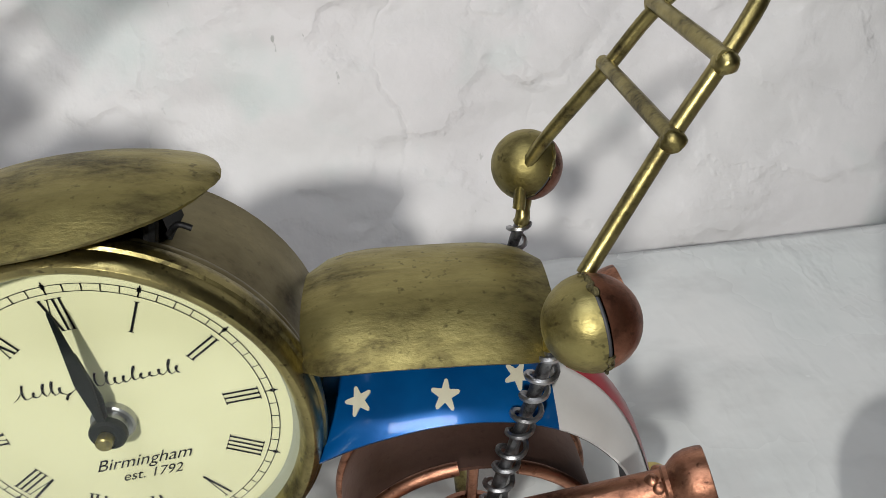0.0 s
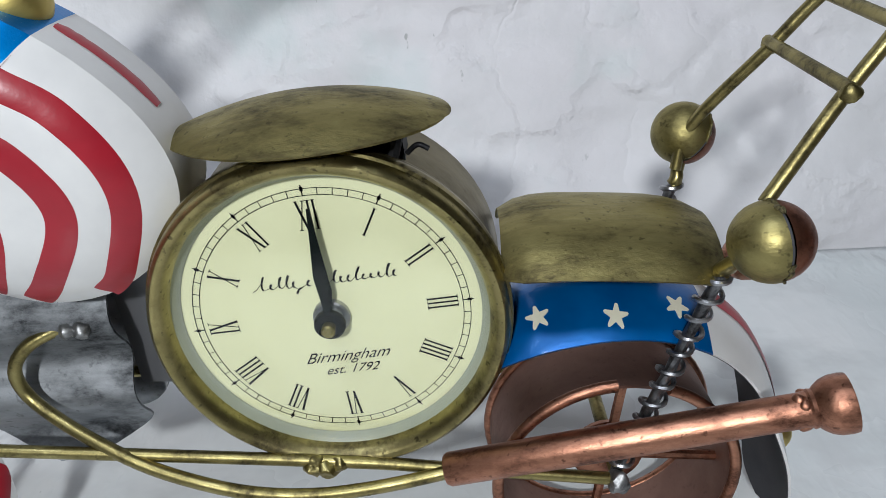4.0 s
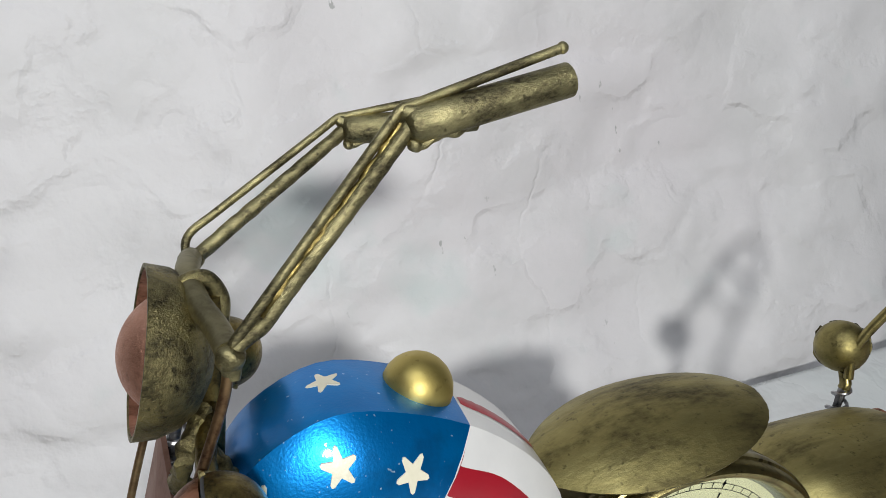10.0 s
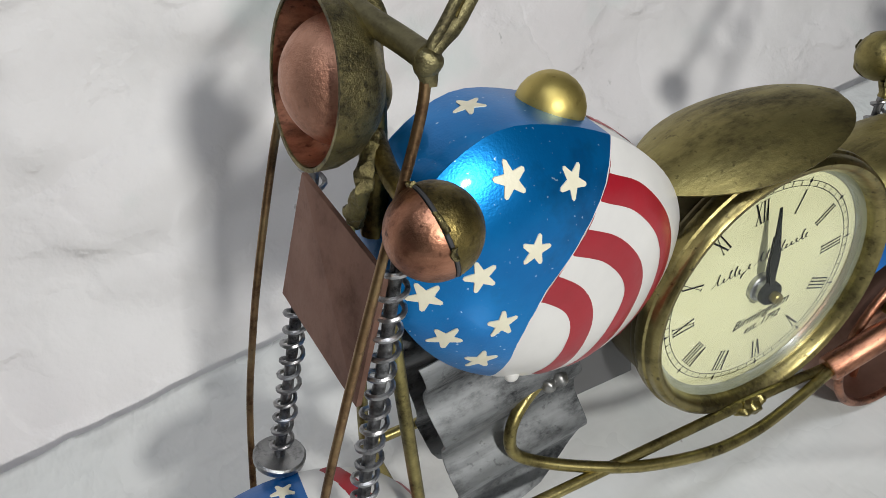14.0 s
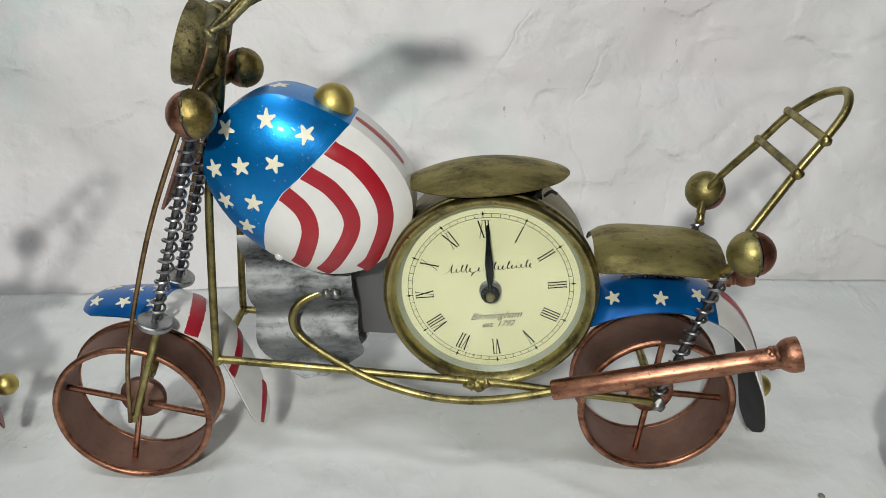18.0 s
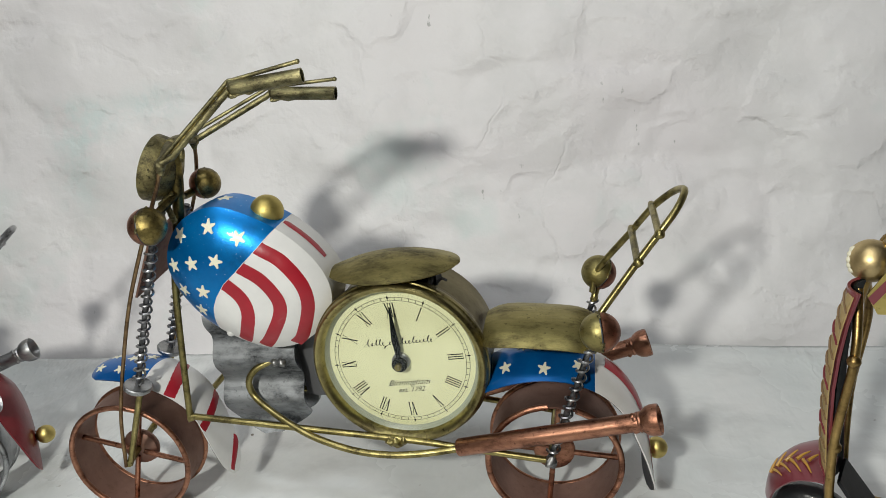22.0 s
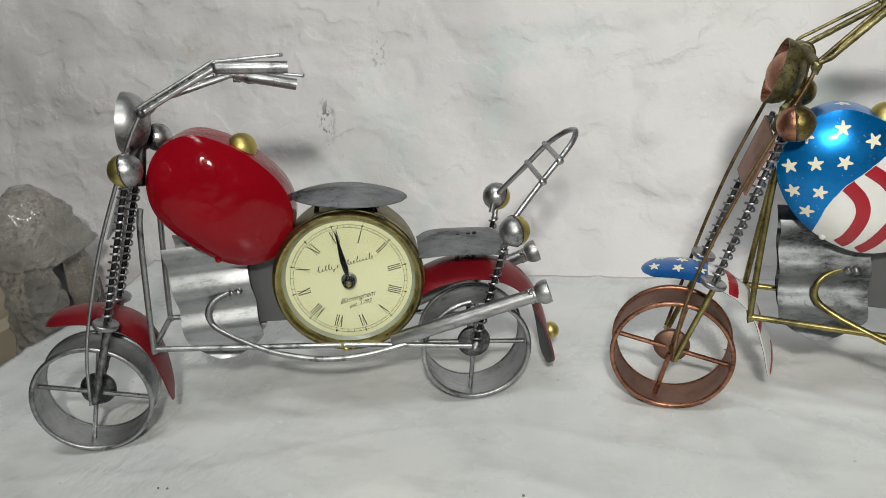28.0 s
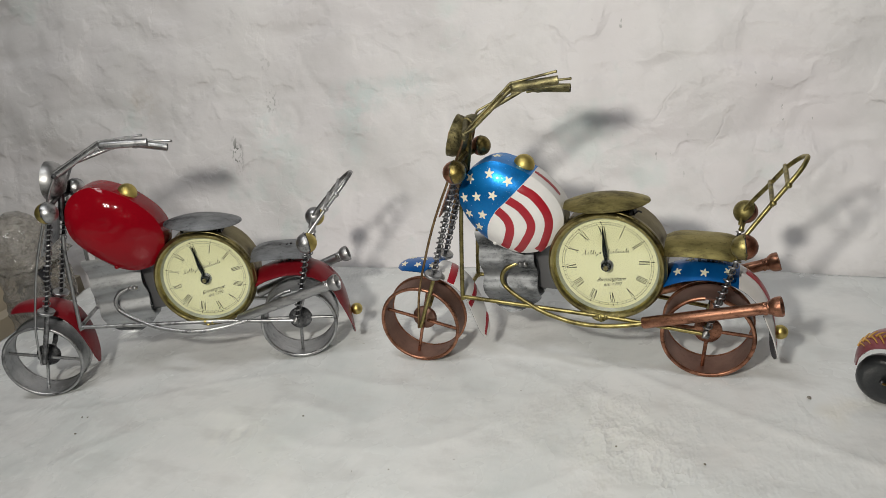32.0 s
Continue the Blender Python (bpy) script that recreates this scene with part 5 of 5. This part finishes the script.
WALL, COVER = rough_wall(), plastic_sheet()
nx, nz = 560, 254
v, f = [], []
for j in range(nz + 1):
    z = -0.16 + 1.06 * j / nz
    for i in range(nx + 1):
        x = -1.3 + 2.4 * i / nx
        q = Vector((x, z, 0))
        wx, wz = 0.02 * noise.noise(q * 9), 0.02 * noise.noise(q * 9 + Vector((5, 8, 1)))
        p = Vector((x + wx, z + wz, 0))
        lump = 0.008 * noise.noise(q * 3.1 + Vector((0, 0, 1.7)))
        # soft lumps of thick paint with sharper lower lips
        n1 = noise.noise(Vector((p.x * 8, p.y * 11, 3.0)))
        lump += 0.0050 * math.tanh(2.2 * n1)
        n2 = noise.noise(Vector((p.x * 19, p.y * 24, 7.0)))
        lump += 0.0022 * math.tanh(2.5 * n2)
        # worn brick courses below the paint
        c = (z + 0.6 * wz + 0.01) / 0.075
        lump -= 0.0026 * math.exp(-((c - round(c)) / 0.10) ** 2) * max(0.0, 0.4 + noise.noise(Vector((x * 5, round(c) * 3.7, 2.0))))
        # short cracks and runs
        n3 = abs(noise.noise(Vector((p.x * 13, p.y * 10, 11.0))))
        lump -= 0.0030 * math.exp(-(n3 / 0.035) ** 2) * max(0.0, noise.noise(q * 7 + Vector((9, 2, 4)))) * 1.6
        n4 = noise.noise(Vector((p.x * 30, p.y * 34, 5.0)))
        lump += 0.0016 * max(0.0, n4 - 0.32) ** 0.5 * max(0.0, noise.noise(q * 5 + Vector((1, 7, 3))) + 0.25)
        lump += 0.0003 * noise.noise(p * 55)
        v.append((x, wall_y(x, z) - lump + 0.004, z))
for j in range(nz):
    for i in range(nx):
        a = j * (nx + 1) + i
        f.append((a, a + 1, a + nx + 2, a + nx + 1))
wall = tagged(new("wall_north", build("wall_north", v, f, WALL, 180, False)), "rough whitewashed plaster over brick courses", "wall", kind="structure")
wall.modifiers.new("thickness", "SOLIDIFY").thickness = 0.1
wall.modifiers["thickness"].offset = -1

v, f = [], []
nx, ny = 460, 340
for j in range(ny + 1):
    for i in range(nx + 1):
        x = -0.715 + 1.75 * i / nx
        edge = back_edge(x)
        y = -1.05 + (edge + 1.05) * j / ny
        q = Vector((x, y, 0))
        warp = Vector((noise.noise(q * 5), noise.noise(q * 5 + Vector((7, 2, 0))), 0)) * 0.06
        p = q + warp
        h = 0.0016 * noise.noise(q * 6) + 0.0020 * (1 - abs(noise.noise(Vector((p.x * 4 + p.y * 6, p.y * 3 - x * 1.5, 3))))) ** 16
        h += 0.0011 * (1 - abs(noise.noise(Vector((p.x * 3 - p.y * 9, p.y * 2 + p.x * 4, 8))))) ** 22
        h += 0.0006 * (1 - abs(noise.noise(p * 13 + Vector((1, 6, 4))))) ** 9 + 0.0004 * noise.noise(p * 24)
        rise = 0.011 * max(0.0, (y - 0.055) / (edge - 0.055)) ** 1.5
        v.append((x, y, TABLE - 0.0010 + h + rise))
for j in range(ny):
    for i in range(nx):
        a = j * (nx + 1) + i
        f.append((a, a + 1, a + nx + 2, a + nx + 1))
table = tagged(new("table_top", build("table_top", v, f, COVER, 180, False)), "table covered with a wrinkled white plastic sheet", "table", kind="structure")
table.modifiers.new("thickness", "SOLIDIFY").thickness = 0.03
table.modifiers["thickness"].offset = -1

ROOM = paint("grey_room_wall", (0.12, 0.118, 0.115), (0.09, 0.09, 0.09), 0.7, 0.0, 3.0)


def slab(name, a, b, mat, label, category):
    x0, y0, z0 = a
    x1, y1, z1 = b
    vv = [(x, y, z) for x in (x0, x1) for y in (y0, y1) for z in (z0, z1)]
    ff = [(0, 1, 3, 2), (4, 6, 7, 5), (0, 4, 5, 1), (2, 3, 7, 6), (0, 2, 6, 4), (1, 5, 7, 3)]
    return tagged(new(name, build(name, vv, ff, mat)), label, category, kind="structure")


slab("floor", (-2.6, -3.0, -0.80), (2.2, 0.6, -0.75), ROOM, "plain grey floor below the table", "floor")
slab("ceiling", (-2.6, -3.0, 2.30), (2.2, 0.6, 2.36), ROOM, "plain grey ceiling", "ceiling")
slab("wall_south", (-2.6, -3.06, -0.75), (2.2, -3.0, 2.30), ROOM, "plain grey wall", "wall")
slab("wall_west", (-2.66, -3.0, -0.75), (-2.6, 0.6, 2.30), ROOM, "plain grey wall", "wall")
slab("wall_east", (2.2, -3.0, -0.75), (2.26, 0.6, 2.30), ROOM, "plain grey wall", "wall")
slab("wall_back", (-2.6, 0.6, -0.75), (2.2, 0.66, 2.30), ROOM, "plain grey wall", "wall")

# ---- things on the table ----
motorcycle("brass motorcycle clock with stars-and-stripes tank and copper wheels", None, "flag")
motorcycle("silvered motorcycle clock with glossy red tank, on the table", pose(-0.3767, -0.0534, 0.0, 0, 0, 22.85), "red")


# ---- the scooter model at the end of the row ----
MAROON = paint("maroon_enamel", (0.23, 0.045, 0.058), (0.17, 0.03, 0.04), 0.30, 0.5, 40, 0.12, 0.25)
TYRE = paint("black_rubber_like_paint", (0.012, 0.014, 0.016), (0.022, 0.024, 0.026), 0.34, 0.2, 90, 0.5)
ORNAMENT = paint("ochre_painted_ornament", (0.55, 0.30, 0.05), (0.42, 0.22, 0.04), 0.45, 0.1, 160)
PALE_GOLD = paint("pale_gold_paint", (0.46, 0.34, 0.15), (0.34, 0.24, 0.10), 0.4, 0.1, 160)
SOOT = paint("matt_black_paint", (0.012, 0.012, 0.013), (0.020, 0.020, 0.022), 0.45, 0.0, 60, 0.2, 0.0, 0.3)
GOLD_TUBE = worn_metal("gilded_tube", (0.66, 0.46, 0.18), (0.36, 0.24, 0.09), (0.07, 0.045, 0.02), 0.30, 70)
LAMP_GOLD = worn_metal("pale_gilded_ball", (0.74, 0.60, 0.34), (0.58, 0.44, 0.22), (0.30, 0.21, 0.09), 0.34, 60, None, 0.25, 0.3, 0.0, 0.2)


BROWN = plain("brown_ornament_paint", (0.17, 0.105, 0.05), 0.5)


def scooter(at):
    s = thing("scooter_model", "maroon and gold metal scooter model with black wheel", "model scooter", "", at)
    m = pose(0.002, -0.008, TABLE + 0.0201, -90, 0, 0) @ Matrix.Scale(0.865, 4)
    w = part("front_wheel", lathe([(0.0001, 0.003), (0.0040, 0.0028), (0.0075, 0.0012), (0.0115, 0.0006), (0.0150, -0.0004), (0.0195, 0.0004), (0.0222, 0.0028), (0.0232, 0.0070), (0.0226, 0.0120), (0.0200, 0.0150), (0.0120, 0.0160), (0.0001, 0.0160)], m, 48), TYRE, s)
    part("axle_nut", ball((0.002, -0.0075, TABLE + 0.0201), 0.0022, None, 14), STEEL_DARK, w)
    part("axle_rod", tube([(0.002, -0.0085, TABLE + 0.0201), (0.016, -0.0150, 0.0265)], 0.0010, 8, 0), GOLD_TUBE, s)
    line = [(-0.0165, 0.0350), (-0.0130, 0.0465), (-0.0050, 0.0560), (0.0050, 0.0600), (0.0115, 0.0600)]
    grid = fender_sheet(line, [0.0100, 0.0150, 0.0170, 0.0180, 0.0180], 0.0060, lambda x: 0.0)
    fend = part("mudguard", sheet(grid, -0.0010), MAROON, s)
    for k in range(9):
        i = 5 + k
        a = grid[min(i, len(grid) - 1)][3] + Vector((0, -0.0003, 0.0012))
        b = grid[min(i + 2, len(grid) - 1)][1 if k % 2 else 5] + Vector((-0.0003, -0.0006, 0.0012))
        part("painted_leaf", tube([a, a.lerp(b, 0.5) + Vector((0, 0, 0.0006)), b], (0.0009, 0.0003), 6, 3), ORNAMENT, fend)
    rows = []
    bow = lambda z: float(np.interp(z, (0.052, 0.077, 0.095, 0.1135, 0.130, 0.1445, 0.160), (0.0085, 0.0067, 0.0058, 0.0058, 0.0070, 0.0090, 0.0125)))
    for i in range(15):
        t = i / 14
        z = 0.052 + 0.108 * t
        wide = 0.018 + 0.002 * math.sin(math.pi * t) - 0.009 * max(0, t - 0.75) / 0.25
        rows.append([Vector((bow(z) + 0.0050 * u * u, -0.0245 + wide * (u + 1), z)) for u in np.linspace(-1, 1, 11)])
    shield = part("leg_shield", sheet(rows, 0.0012), MAROON, s)
    back = [[Vector((p.x + 0.0020, p.y, p.z)) for p in r[1:-1]] for r in rows]
    part("shield_back", sheet(back, 0.0008), BLACK, shield, "black inner face of the shield")
    strip = []
    for k in range(13):
        z = 0.068 + 0.090 * k / 12
        strip.append([Vector((bow(z) + 0.0050 * u * u - 0.0020, -0.0245 + 0.018 * (u + 1), z)) for u in (-0.99, -0.86, -0.72, -0.58)])
    orn = part("ornament_strip", sheet(strip, 0.0006), PALE_GOLD, shield, "gold strip with painted pattern")
    for k in range(12):
        r, up = strip[k], strip[k + 1]
        mid = (r[1] + up[2]) / 2 + Vector((-0.0008, 0, 0))
        for a, b in ((r[0], mid), (mid, up[3])):
            part("painted_leaf", tube([a + Vector((-0.0006, 0, 0)), (a + b) / 2 + Vector((-0.0009, 0, 0.0012)), b + Vector((-0.0006, 0, 0.0004))], (0.0006, 0.0003), 6, 3), (MAROON, BROWN, BROWN)[k % 3], orn)
    for sgn in (-1, 1):
        part("frame_tube", tube([(0.0150, 0.0100 * sgn, 0.1560), (0.0170, 0.0225 * sgn, 0.1290), (0.0120, 0.0255 * sgn, 0.0850), (0.0125, 0.0250 * sgn, 0.0360), (0.0160, 0.0255 * sgn, 0.0260), (0.0280, 0.0290 * sgn, 0.0225), (0.0790, 0.0330 * sgn, 0.0225), (0.1300, 0.0330 * sgn, 0.0225)], 0.0020, 10, 5), GOLD_TUBE, s)
    for z in (0.085, 0.129):
        part("tube_joint", ball((0.0125 if z < 0.1 else 0.0170, -0.0245, z), 0.0029, None, 14), GOLD_TUBE, s)
    outline = [(0.0150, -0.020), (0.0240, -0.0270), (0.1280, -0.0310), (0.1280, 0.0310), (0.0240, 0.0270), (0.0150, 0.020)]
    n = len(outline)
    part("floor_plate", ([(x, y, z) for z in (0.0200, 0.0218) for x, y in outline], [tuple(range(n)), tuple(range(n, 2 * n))] + [(i, (i + 1) % n, (i + 1) % n + n, i + n) for i in range(n)]), SOOT, s, "dark floor plate")
    part("support_block", prism([(0.060, 0.0222), (0.066, 0.0222), (0.066, 0.0045), (0.060, 0.0045)], -0.02, 0.02), SOOT, s)
    part("strut_plate", ([(0.0130, -0.010, 0.056), (0.0130, 0.010, 0.056), (0.0360, 0.012, 0.0230), (0.0360, -0.012, 0.0230), (0.0145, -0.010, 0.057), (0.0145, 0.010, 0.057), (0.0375, 0.012, 0.0240), (0.0375, -0.012, 0.0240)], [(0, 1, 2, 3), (7, 6, 5, 4), (0, 4, 5, 1), (1, 5, 6, 2), (2, 6, 7, 3), (3, 7, 4, 0)]), SOOT, s)
    for y, b in ((-0.012, 0.0), (0.024, -0.006)):
        part("seat_tube", tube([(0.0440, y, 0.0230), (0.0475, y, 0.0480), (0.0520, y, 0.0730 + b), (0.0570, y, 0.0810 + b), (0.0660, y, 0.0850 + b), (0.1000, y, 0.0880 + b)], 0.0023, 10, 5), GOLD_TUBE, s)
        part("foot_pad", tube([(0.0320, y, 0.0245), (0.0440, y, 0.0245)], 0.0022, 8, 0), GOLD_TUBE, s)
    part("seat_box", prism([(0.056, 0.0220), (0.128, 0.0220), (0.128, 0.0740), (0.056, 0.0740)], 0.000, 0.0260), SOOT, s, "dark box under the seat")
    part("steering_stem", tube([(0.0140, 0.0, 0.1450), (0.0180, 0.0, 0.1620), (0.0240, 0.0, 0.1740)], 0.0026, 10, 4), GOLD_TUBE, s)
    part("headlight", ball((0.0180, -0.0020, 0.1660), 0.0092), LAMP_GOLD, s, "gold ball with white dots")
    for k in range(5):
        a = Vector((-0.75, -0.55 + 0.10 * k, -0.35 + 0.22 * k)).normalized()
        part("painted_dot", ball(Vector((0.0180, -0.0020, 0.1660)) + a * 0.0083, 0.0017, None, 12), CREAM, s)
    part("badge_plate", prism([(0.0185, 0.1540), (0.0230, 0.1460), (0.0275, 0.1465), (0.0325, 0.1590), (0.0315, 0.1680), (0.0280, 0.1715), (0.0240, 0.1640)], -0.0115, -0.0100), GOLD, s, "flat gold plate beside the lamp")
    part("painted_band", prism([(0.0190, 0.1530), (0.0212, 0.1500), (0.0300, 0.1640), (0.0290, 0.1680)], -0.0119, -0.0114), MAROON, s, "maroon band across the gold plate")
    part("handlebar", tube([(0.0215, 0.008, 0.1690), (0.0235, 0.010, 0.1725), (0.0300, 0.012, 0.1728), (0.0620, 0.016, 0.1700), (0.0900, 0.018, 0.1670)], 0.0026, 10, 5), GOLD_TUBE, s)
    part("handlebar", tube([(0.0325, -0.012, 0.1485), (0.0370, -0.013, 0.1520), (0.0620, -0.016, 0.1565), (0.0900, -0.018, 0.1560)], 0.0026, 10, 5), GOLD_TUBE, s)
    part("bar_joint", tube([(0.0250, -0.004, 0.1580), (0.0290, -0.009, 0.1520), (0.0335, -0.012, 0.1460)], 0.0030, 10, 4), STEEL_DARK, s)
    return s


scooter(pose(0.2050, -0.0160, 0, 0, 0, -22))

# ---- what stands past the end of the table ----
PRINT = paint("faded_carton_print", (0.34, 0.28, 0.19), (0.27, 0.22, 0.16), 0.6, 0.0, 20)
CARTON = paint("beige_printed_carton", (0.44, 0.38, 0.29), (0.38, 0.33, 0.25), 0.6, 0.0, 14)
slab("side_shelf", (-1.6, -0.6, -0.075), (-0.722, 0.17, -0.045), ROOM, "plain grey shelf beside the table", "shelf")
bx = thing("carton", "beige printed carton with a dark edge line", "box")
part("carton_body", ([(x, y, z) for x in (-0.98, -0.775) for y in (-0.10, 0.13) for z in (-0.045, 0.001)], [(0, 1, 3, 2), (4, 6, 7, 5), (0, 4, 5, 1), (2, 3, 7, 6), (0, 2, 6, 4), (1, 5, 7, 3)]), CARTON, bx)
part("printed_panel", ([(x, y, z) for x in (-0.90, -0.80) for y in (0.0, 0.09) for z in (0.001, 0.0014)], [(0, 1, 3, 2), (4, 6, 7, 5), (0, 4, 5, 1), (2, 3, 7, 6), (0, 2, 6, 4), (1, 5, 7, 3)]), PRINT, bx)


def bubble_wrap():
    m, nt, b = material("bubble_wrap_film", 0.0, 0.10, 0.6)
    v = coords(nt)
    b.inputs["Transmission Weight"].default_value, b.inputs["IOR"].default_value = 0.70, 1.30
    a = noise_tex(nt, v, 22.0, 4.0)
    nt.links.new(ramp(nt, a, [(0.33, (0.42, 0.39, 0.35)), (0.45, (0.60, 0.57, 0.52)), (0.7, (0.76, 0.735, 0.69))]), b.inputs["Base Color"])
    vo = nt.nodes.new("ShaderNodeTexVoronoi")
    vo.inputs["Scale"].default_value = 130.0
    nt.links.new(v, vo.inputs["Vector"])
    bump(nt, b, mix(nt, 0.5, vo.outputs["Distance"], noise_tex(nt, v, 70.0, 3.0, 0.6)), 0.8, 0.007)
    return m


WRAP = bubble_wrap()
bw = thing("wrapped_parcel", "upright parcel wrapped in crumpled clear bubble film", "parcel", "", pose(-0.762, 0.052, -0.045, 0, 0, 20))
def film(c, half, z0, z1, top, seed):
    """A crumpled upright pillow of film round c; top: how far its upper end is pulled together."""
    rows, n = [], 88
    for i in range(64):
        t = i / 63
        z = z0 + (z1 - z0) * t
        k = (1 - top * max(0, t - 0.6) / 0.4) * (0.62 + 0.38 * min(1, t / 0.12)) * (0.9 + 0.1 * math.sin(7 * t + seed))
        ring = []
        for q in range(n):
            a = 2 * math.pi * q / n
            p = Vector((half[0] * k * math.copysign(abs(math.cos(a)) ** 0.7, math.cos(a)), half[1] * k * math.copysign(abs(math.sin(a)) ** 0.7, math.sin(a)), z))
            r = 1 + 0.30 * noise.noise(p * 22 + Vector((seed, 0, 0))) + 0.16 * (1 - abs(noise.noise(p * 60 + Vector((3, seed, 3))))) ** 3 + 0.07 * (1 - abs(noise.noise(p * 140 + Vector((8, seed, 1))))) ** 2
            ring.append(Vector((c[0] + p.x * r, c[1] + p.y * r, z + 0.003 * noise.noise(p * 60))))
        rows.append(ring)
    fs = [(i * n + k, i * n + (k + 1) % n, (i + 1) * n + (k + 1) % n, (i + 1) * n + k) for i in range(63) for k in range(n)] + [tuple(range(n)), tuple(range(63 * n, 64 * n))]
    return [p for r in rows for p in r], fs


part("film_cap", film((0.004, -0.006), (0.034, 0.042), 0.098, 0.172, 0.75, 1.0), WRAP, bw, "crumpled cap of clear film", 60)
part("film_side", film((0.006, 0.026), (0.026, 0.016), 0.0, 0.118, 0.2, 4.0), WRAP, bw, "", 60)
part("film_side", film((0.000, -0.028), (0.028, 0.018), 0.0, 0.118, 0.2, 7.0), WRAP, bw, "", 60)
SLATE = paint("dark_blue_grey_board", (0.020, 0.026, 0.040), (0.030, 0.034, 0.045), 0.35, 0.1, 40)
part("dark_board", ([(x, y, z) for x in (-0.012, 0.014) for y in (-0.012, 0.012) for z in (0.0, 0.090)], [(0, 1, 3, 2), (4, 6, 7, 5), (0, 4, 5, 1), (2, 3, 7, 6), (0, 2, 6, 4), (1, 5, 7, 3)]), SLATE, bw, "dark board showing between the folds of film")

# ---- small marks on the table ----
GRIT = plain("brown_grit", (0.20, 0.18, 0.15), 0.6)
rng = random.Random(12)
for x, y, r in ((0.1557, -0.0226, 0.0017), (0.021, -0.11, 0.0008), (-0.25, -0.12, 0.0009), (-0.47, -0.162, 0.0008), (-0.455, -0.185, 0.0009), (0.16, 0.12, 0.0007), (-0.1415, 0.069, 0.0010), (-0.464, -0.161, 0.0008), (-0.17, -0.179, 0.0008), (-0.142, -0.171, 0.0007), (0.085, -0.118, 0.0009)):
    v, f = ball((0, 0, 0), r, None, 10)
    v = [Vector((p[0] * (1 + 0.4 * noise.noise(Vector(p) * 900)), p[1] * (1.1 + 0.4 * noise.noise(Vector(p) * 700)), p[2] * 0.5)) for p in v]
    g = tagged(new("grit_crumb", build("grit_crumb", v, f, GRIT)), "tiny brown crumb lying on the white sheet", "crumb", "crumbs on the table")
    g.location = (x, y, TABLE + r * 0.4)
